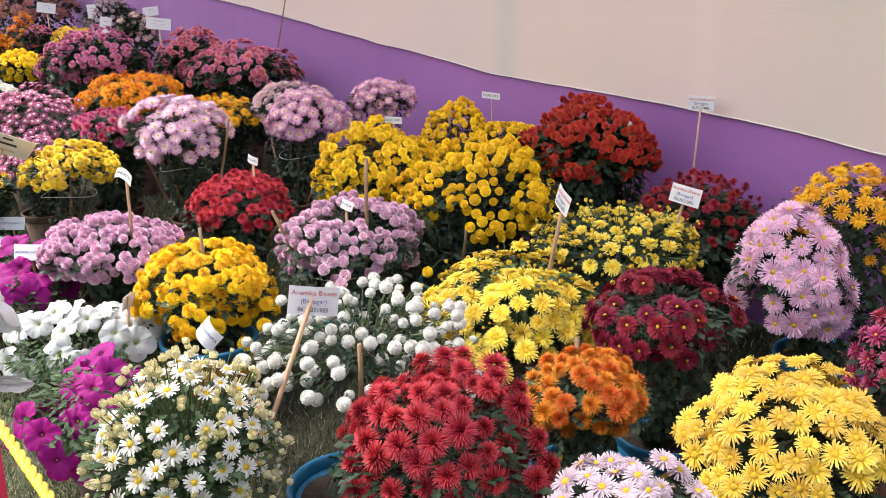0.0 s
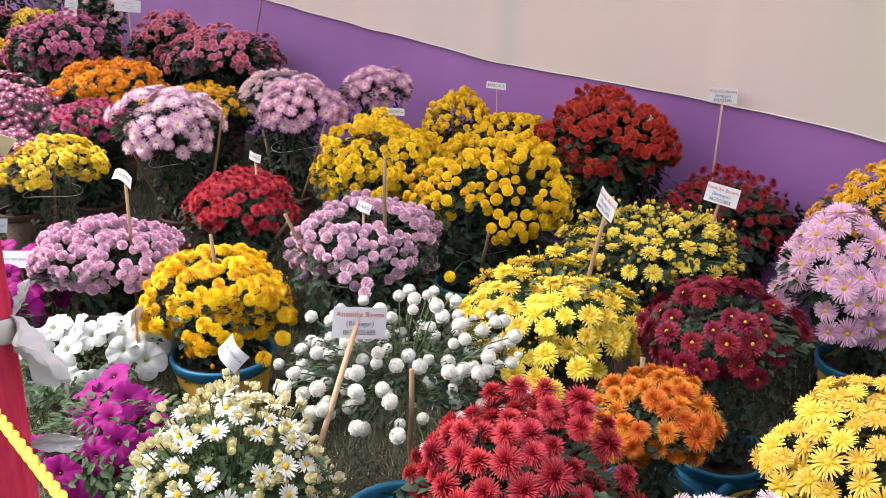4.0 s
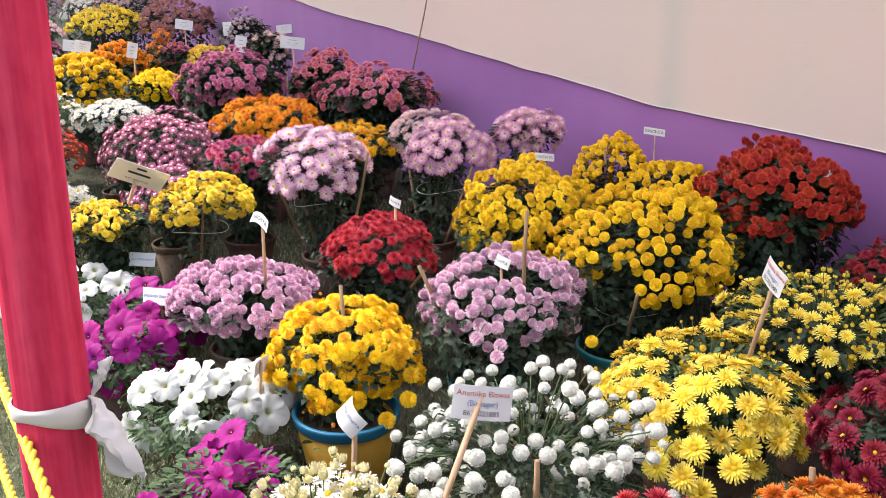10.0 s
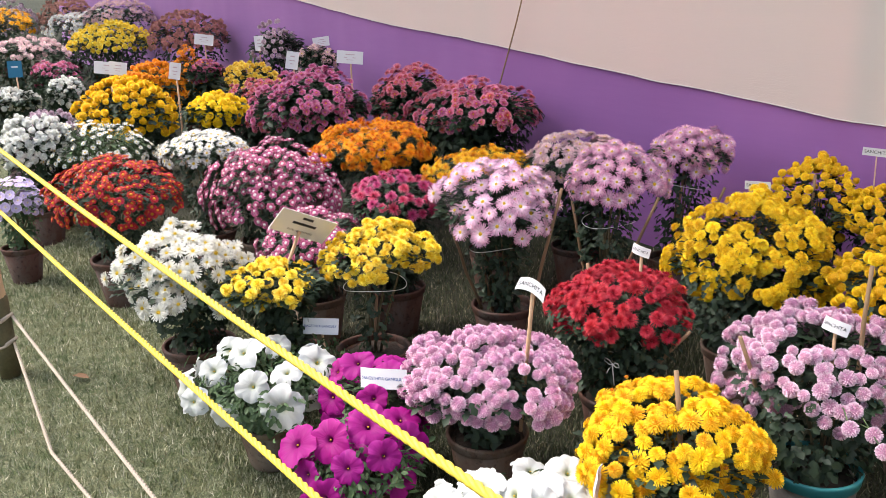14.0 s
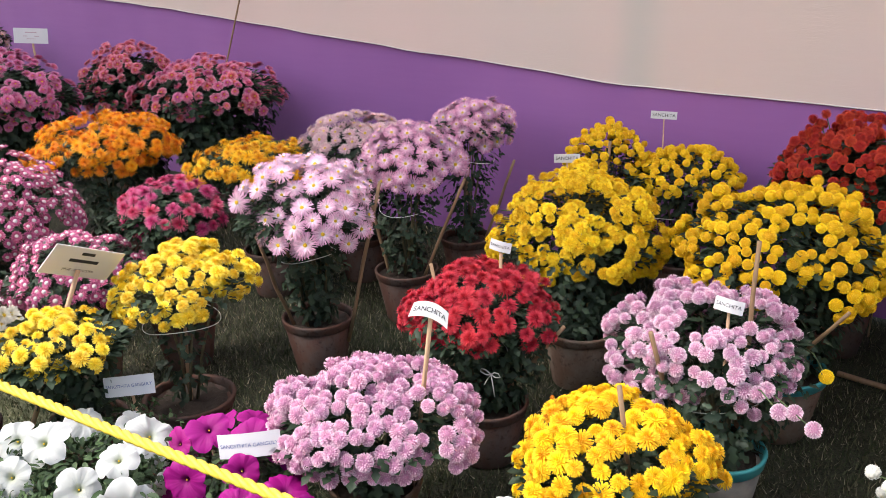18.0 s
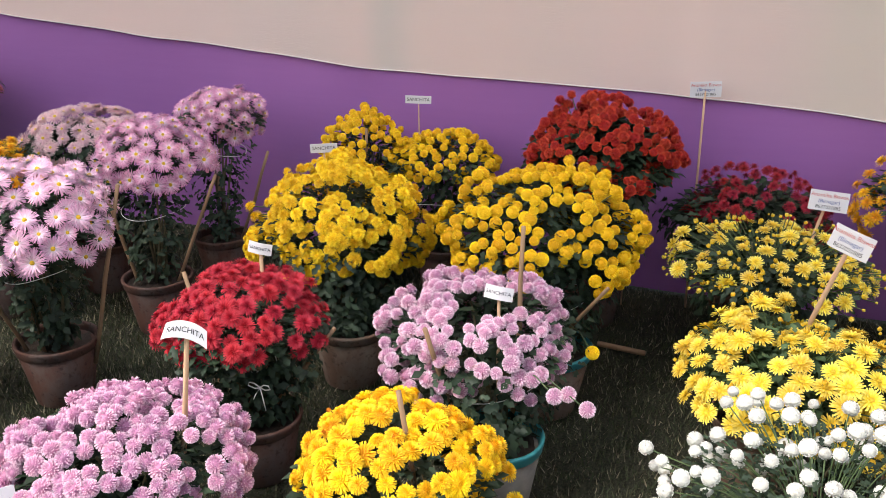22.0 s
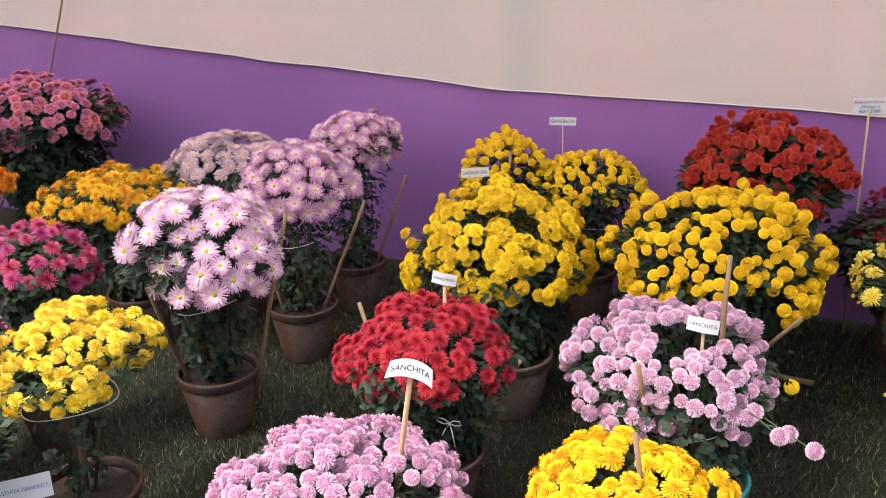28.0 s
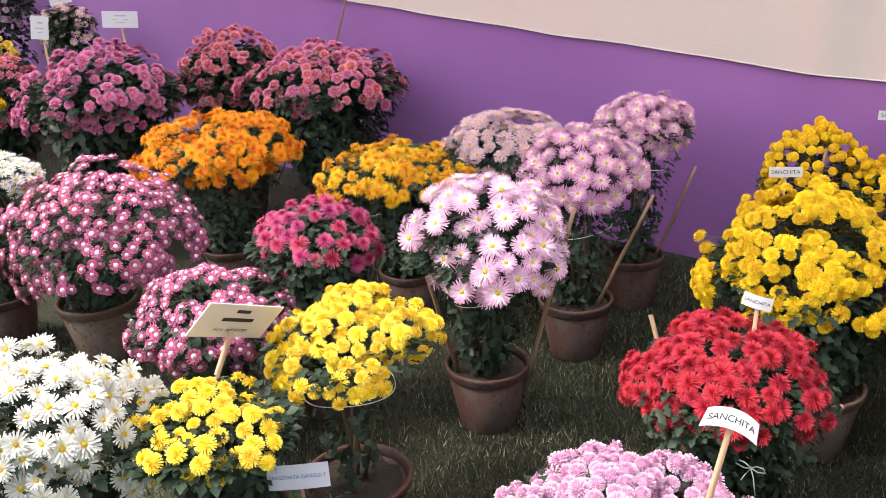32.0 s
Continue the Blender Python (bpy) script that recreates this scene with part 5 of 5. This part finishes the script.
# ---------------------------------------------------------------- rags, leaning stick and bits on the ground
def rag(start, tip, width, sag, seed, label, threads=0):
    """A loose end of thin gathered cloth that widens from the knot and curls over at its tip."""
    a, b = Vector(start), Vector(tip)
    d = (b - a).normalized()
    across = Vector((d.z * 0.5, -d.z * 0.25, -d.x * 0.8 - d.y * 0.3))
    across = (across - d * across.dot(d)).normalized()
    up = d.cross(across).normalized()
    g = random.Random(seed)
    nu, nv, verts, faces = 30, 26, [], []
    for side in (0, 1):
        for i in range(nu):
            u = i / (nu - 1)
            w = width * (0.16 + 0.84 * min(1.0, u * 2.2) ** 0.8) * (1 - 0.45 * max(0.0, (u - 0.8) / 0.2) ** 2)
            mid = a.lerp(b, u) + Vector((0, 0, sag * 4 * u * (1 - u)))
            for j in range(nv):
                v = 2 * j / (nv - 1) - 1
                fold = 0.20 * math.sin(7.0 * v + 2.0 * u + seed) + 0.12 * math.sin(15.0 * v - 3.0 * u) + 0.45 * noise.noise(Vector((u * 4.0, v * 1.6, seed))) + 0.18 * noise.noise(Vector((u * 11.0, v * 5.0, seed + 4)))
                end = d * (width * 0.30 * max(0.0, u - 0.75) * 4 * (1 - v * v) + 0.10 * width * u * noise.noise(Vector((v * 6.0, 2.0, seed))))
                verts.append(mid + across * (0.5 * w * v) + up * (w * (0.55 * fold - 0.35 * v * v) + side * 0.0012) + end)
    m = nu * nv
    for i in range(nu - 1):
        for j in range(nv - 1):
            q = i * nv + j
            faces.append((q, q + 1, q + nv + 1, q + nv))
            faces.append((m + q, m + q + nv, m + q + nv + 1, m + q + 1))
    base = Vector((a.x, a.y, 0))
    ob = thing("rag", a.x, a.y, 0, label, "rag")
    child("cloth", mesh_from("cloth", [v - base for v in verts], faces, [M_WHITECLOTH]), ob)
    for k in range(threads):
        p = b - base + across * width * g.uniform(-0.35, 0.3)
        tube("thread", [p, p + Vector((g.uniform(-0.008, 0.008), g.uniform(-0.008, 0.008), -0.012)), p + Vector((g.uniform(-0.016, 0.012), 0.004, -0.020)), p + Vector((g.uniform(-0.02, 0.016), 0.0, -0.034))], 0.0005, M_STRING, ob, 4)
    return ob


rag((-0.785, -0.452, 0.948), (-0.712, -0.410, 0.868), 0.060, 0.010, 3.0, "crumpled white cloth end hanging from the pole tie", 5)
rag((-0.788, -0.448, 0.945), (-0.800, -0.420, 0.985), 0.026, 0.0, 8.0, "short white cloth knot end standing up from the pole tie")
rag((-0.782, -0.456, 0.735), (-0.715, -0.402, 0.752), 0.030, 0.004, 5.0, "small white cloth scrap on the red pole")


def leaning_stick():
    ob = thing("leaning_cane", -5.97, 2.25, 0, "thin cane leaning on the tent cloth", "cane")
    tube("cane", [(0.0, -0.1, 0.0), (0.20, 0.09, 0.5), (0.37, 0.165, 0.84), (0.55, 0.175, 1.25), (0.68, 0.18, 1.58)], [0.006, 0.006, 0.0055, 0.005, 0.005], M_BAMBOO, ob, 6)
    return ob


leaning_stick()


def string_bow(x, y, z):
    ob = thing("string_bow", x, y, z, "white string tied in a bow below the crimson blooms", "string")
    for sg in (-1, 1):
        tube("loop", [(0, 0, 0), (0.014 * sg, -0.006, 0.014), (0.030 * sg, -0.008, 0.016), (0.034 * sg, -0.006, 0.004), (0.016 * sg, -0.003, -0.003), (0, 0, 0)], 0.0018, M_STRING, ob, 5)
        tube("loose_end", [(0, -0.002, 0), (0.010 * sg, -0.010, -0.016), (0.018 * sg, -0.010, -0.048 - 0.014 * sg)], 0.0016, M_STRING, ob, 5)
    bm = bmesh.new()
    bmesh.ops.create_icosphere(bm, subdivisions=1, radius=0.0045)
    part("knot", bm, M_STRING, ob, "", True)


string_bow(-2.497, 0.655, 0.342)


def fallen_stick():
    ob = thing("fallen_cane", -1.70, 1.845, 0.014, "short bamboo piece lying on the grass", "cane")
    tube("cane", [(-0.09, 0.012, 0), (0, -0.003, 0.002), (0.09, -0.008, 0)], 0.011, M_BAMBOO, ob, 7)


fallen_stick()


def dry_leaf(x, y, turn):
    v, f = [], []
    leaf_data(v, f, Vector((-0.04, 0, 0.012)), Vector((1, 0, 0.1)), Vector((0, 0, 1)), 0.085, random.Random(3), False)
    me = mesh_from("dry_leaf", v, f, [plain_mat("dry_leaf", (0.16, 0.08, 0.04), (0.28, 0.16, 0.08), 30, 0.8, 0.3)])
    ob = new("dry_leaf", me)
    ob.matrix_basis = pose(x, y, 0, 0, 0, turn)
    tagged(ob, "curled brown dry leaf lying on the lawn", "leaf")


dry_leaf(-4.2, -0.70, 40)


# ---------------------------------------------------------------- plant labels
def bar_mesh(w, h, material):
    return mesh_from("bar", [(-w / 2, -h / 2, 0), (w / 2, -h / 2, 0), (w / 2, h / 2, 0), (-w / 2, h / 2, 0)], [(0, 1, 2, 3)], [material], smooth=False)


def sign(x, y, z, w, h, lines, label, facing=(0, -1), roll=0.0, back=0.0, curl=0.0, arc=0.0, foot=None, stick=0.006, card=None, thick=0.0012, stickmat=None, group="name cards", before=False):
    """A card on a stick. lines: (text or bar width, height, ink, offset up). curl bends it about its upright, arc bows it in its plane."""
    ob = thing("plant_label", x, y, 0, label, "label", group)
    yaw = math.degrees(math.atan2(facing[0], -facing[1]))
    m = pose(0, 0, z, 0, 0, yaw) @ pose(0, 0, 0, 90 - back, 0, 0) @ pose(0, 0, 0, 0, 0, roll)

    def bent(px, py, pz):
        u = px / (w / 2)
        return m @ Vector((px - arc * 0.5 * py * u, py - arc * (w / 2) * u * u, pz - curl * (w / 2) * u * u + 0.25 * curl * (w / 2) * max(0, u) ** 3))
    verts, faces, nx, ny = [], [], 12, 4
    for side in (0, 1):
        for j in range(ny + 1):
            for i in range(nx + 1):
                verts.append(bent(-w / 2 + w * i / nx, -h / 2 + h * j / ny, -side * thick))
    k = (nx + 1) * (ny + 1)
    for j in range(ny):
        for i in range(nx):
            q = j * (nx + 1) + i
            faces.append((q, q + 1, q + nx + 2, q + nx + 1))
            faces.append((k + q, k + q + nx + 1, k + q + nx + 2, k + q + 1))
    rim = [i for i in range(nx + 1)] + [j * (nx + 1) + nx for j in range(1, ny + 1)] + [ny * (nx + 1) + i for i in range(nx - 1, -1, -1)] + [j * (nx + 1) for j in range(ny - 1, 0, -1)]
    for a, b in zip(rim, rim[1:] + rim[:1]):
        faces.append((a, k + a, k + b, b))
    card_ob = child("card", mesh_from("card", verts, faces, [card or M_CARD], smooth=False), ob)
    for body, size, ink, up in lines:
        if isinstance(body, str):
            me, nm = LETTERS[body, size].copy(), "lettering"
        else:
            me, nm = bar_mesh(body, size, ink), "bar"
        for v in me.vertices:
            v.co = bent(v.co.x, v.co.y + up, 0.0008)
        child(nm, me, card_ob)
    base = Vector((foot[0] - x, foot[1] - y, foot[2])) if foot else Vector((0, 0.004, 0))
    top = m @ Vector((0, h * 0.36, -thick - stick * 0.8)) if not before else m @ Vector((-w * 0.02, -h * 0.22, stick * 0.9 + 0.001))
    tube("stick", [base, base.lerp(top, 0.5), top], [stick, stick, stick * 0.9], stickmat or M_WOOD, ob, 5)
    return ob


def grower(w, h):
    return [("Anamika Biswas", 0.0175, M_INKRED, h * 0.27), ("(Birnagar)", 0.0165, M_INKBLUE, -0.02 * h), ("8637021885", 0.0155, M_INK, -0.31 * h)]


S = "white card lettered in capitals on a thin stick"
sign(-2.628, 2.153, 0.823, 0.105, 0.032, [("SANCHITA", 0.019, M_INK, 0)], S, (0.35, -0.95), -2, foot=(-2.63, 2.19, 0.0), stick=0.003)
sign(-2.824, 1.696, 0.718, 0.100, 0.034, [("SANCHITA", 0.018, M_INK, 0)], S, (0.4, -0.9), 2, foot=(-2.815, 1.71, 0.0), stick=0.004)
sign(-2.407, 0.259, 0.720, 0.095, 0.038, [("SANCHITA", 0.017, M_INK, 0)], "curved white card lettered in capitals on a bamboo stick", (0.35, -0.94), -12, 15, 0.15, 0.32, foot=(-2.50, 0.29, 0.22), stick=0.0065)
sign(-2.581, 0.835, 0.668, 0.068, 0.033, [("SANCHITA", 0.0125, M_INK, 0)], "tilted white card lettered in capitals above red blooms", (0.25, -0.97), -10, 5, 0.25, foot=(-2.60, 0.85, 0.2), stick=0.006)
sign(-1.905, 0.89, 0.615, 0.078, 0.036, [("SANCHITA", 0.014, M_INK, 0)], "curled white card among lavender blooms", (0.1, -1), -6, 20, 0.5, foot=(-1.90, 0.90, 0.2), stick=0.005)
sign(-1.764, 2.272, 0.776, 0.080, 0.032, [("SANCHITA", 0.014, M_INK, 0)], S, (0.5, -0.85), -14, 15, foot=(-1.77, 2.26, 0.0), stick=0.004)
sign(-1.531, 2.392, 0.895, 0.117, 0.060, grower(0.115, 0.062), "white name card on a tall thin stick", (0.2, -0.97), 3, 0, foot=(-1.515, 2.33, 0.0), stick=0.005)
sign(-1.083, 1.772, 0.686, 0.118, 0.064, grower(0.118, 0.064), "white name card leaning over yellow buds", (0.15, -0.98), -5, 12, 0.1, foot=(-1.19, 1.76, 0.2), stick=0.006)
sign(-1.066, 1.174, 0.764, 0.105, 0.064, grower(0.105, 0.064), "tilted white name card over pale yellow blooms", (-0.35, -0.93), -14, 8, 0.1, foot=(-1.17, 1.20, 0.36), stick=0.007)
sign(-1.012, 0.299, 0.651, 0.125, 0.072, grower(0.125, 0.072), "white name card above the white ball blooms", (0.95, -0.31), -9, 10, 0.1, foot=(-0.947, 0.051, 0.2), stick=0.0075)
sign(-1.481, 0.185, 0.429, 0.085, 0.065, [("SANGSTHITA", 0.013, M_INKBLUE, 0.005)], "curled white card leaning on a split stick", (0.45, -0.9), -38, 20, 0.5, foot=(-1.52, 0.20, 0.0), stick=0.008)
sign(-1.95, 0.10, 0.40, 0.070, 0.050, [("SANGSTHITA", 0.010, M_INKBLUE, 0)], "white card turned away behind white petunias", (-0.75, -0.66), 0, 10, 0.2, foot=(-1.97, 0.06, 0.0), stick=0.006)
sign(-3.31, 0.0, 0.362, 0.150, 0.058, [("SANGSTHITA GANGULY", 0.0125, M_INKBLUE, 0)], "white card lettered in capitals stapled to bamboo slips", (0.55, -0.83), 6, 20, 0.12, foot=(-3.29, 0.03, 0.0), stick=0.005)
sign(-2.76, -0.037, 0.38, 0.160, 0.062, [("SANGSTHITA GANGULY", 0.0135, M_INKBLUE, 0)], "white card lettered in capitals stapled to bamboo slips", (0.55, -0.83), 6, 15, 0.12, foot=(-2.75, 0.0, 0.0), stick=0.005)
sign(-3.548, 0.066, 0.669, 0.238, 0.111, [(0.045, 0.011, M_INK, 0.034), (0.100, 0.012, M_INK, 0.006), ("MOB : 8670473789", 0.0135, M_INK, -0.030)], "laminated grey placard on a thick pale stick", (0.977, -0.212), -29.8, -30.2, 0, foot=(-3.74, -0.16, 0.0), stick=0.008, card=M_CARDDULL, thick=0.003, before=True)
FARCARDS = ((-10.07, 1.73, 1.0, 0.20, 0.11), (-8.92, 1.92, 1.0, 0.09, 0.14), (-7.35, 1.61, 0.95, 0.10, 0.14), (-8.57, 2.42, 1.0, 0.17, 0.09), (-7.05, 1.98, 0.965, 0.21, 0.10),
            (-8.25, 0.37, 0.92, 0.24, 0.10), (-8.05, 0.40, 0.93, 0.14, 0.10), (-7.71, 0.76, 0.905, 0.09, 0.13), (-12.2, -0.36, 0.9, 0.14, 0.16))
for i, (fx, fy, fz, fw, fh) in enumerate(FARCARDS):
    sign(fx, fy, fz, fw, fh, [(fw * 0.34, fh * 0.07, M_INKPALE, fh * 0.22), (fw * 0.46, fh * 0.05, M_INKPALE, -fh * 0.02), (fw * 0.26, fh * 0.04, M_INKPALE, -fh * 0.2)], "white paper card with small print among distant blooms", (0.9, -0.45), (-8, 3, -10, 6, -6, -7, -9, -10, -12)[i], 6, 0.05, stick=0.008, group="distant name cards")
sign(-9.66, -0.18, 0.86, 0.13, 0.15, [(0.06, 0.012, M_CARD, 0.02)], "dark blue card on a stick among distant blooms", (0.9, -0.45), 0, 6, card=M_BLUE, stick=0.008, group="distant name cards")


# ---------------------------------------------------------------- grass
def grass(fields, material, seed, label):
    """Short blades over a part of the lawn, as one mesh."""
    rng = np.random.default_rng(seed)
    xs, ys = [], []
    for n, x0, x1, y0, y1 in fields:
        xs.append(rng.uniform(x0, x1, n))
        ys.append(rng.uniform(y0, y1, n))
    x, y = np.concatenate(xs), np.concatenate(ys)
    n = len(x)
    an, ln = rng.uniform(0, 6.283, n), rng.uniform(0.009, 0.034, n)
    far = np.clip((np.abs(x + 1.5) - 3.0) / 4.0, 0, 1)
    w = rng.uniform(0.0016, 0.0038, n) * (1 + far)
    lean, la = rng.uniform(0.2, 1.5, n), rng.uniform(0, 6.283, n)
    z0 = np.full(n, -0.012)
    tip = np.stack([x + np.cos(la) * ln * np.sin(lean), y + np.sin(la) * ln * np.sin(lean), z0 + 0.004 + ln * np.cos(lean) + 0.006], -1)
    sd = np.stack([np.cos(an) * w, np.sin(an) * w, np.zeros(n)], -1)
    root = np.stack([x, y, z0], -1)
    verts = np.stack([root - sd, root + sd, tip], 1).reshape(-1, 3)
    me = bpy.data.meshes.new("grass")
    me.vertices.add(n * 3)
    me.vertices.foreach_set("co", verts.astype(np.float32).ravel())
    me.loops.add(n * 3)
    me.loops.foreach_set("vertex_index", np.arange(n * 3, dtype=np.int32))
    me.polygons.add(n)
    me.polygons.foreach_set("loop_start", (np.arange(n) * 3).astype(np.int32))
    me.polygons.foreach_set("loop_total", np.full(n, 3, dtype=np.int32))
    me.materials.append(material)
    me.update(calc_edges=True)
    me.validate()
    tagged(new("grass", me), label, "grass", "", "stuff")


# The blades between the pots carry the shade in their colour.
grass([(100000, -3.4, 0.4, -0.25, 2.45), (34000, -6.6, -2.6, -0.2, 0.4), (60000, -5.2, -2.6, 0.4, 2.45), (14000, -13.0, -5.2, -0.6, 2.4)], M_GRASS_SHADED, 5, "short lawn grass between the pots, coloured dark for the shade there")
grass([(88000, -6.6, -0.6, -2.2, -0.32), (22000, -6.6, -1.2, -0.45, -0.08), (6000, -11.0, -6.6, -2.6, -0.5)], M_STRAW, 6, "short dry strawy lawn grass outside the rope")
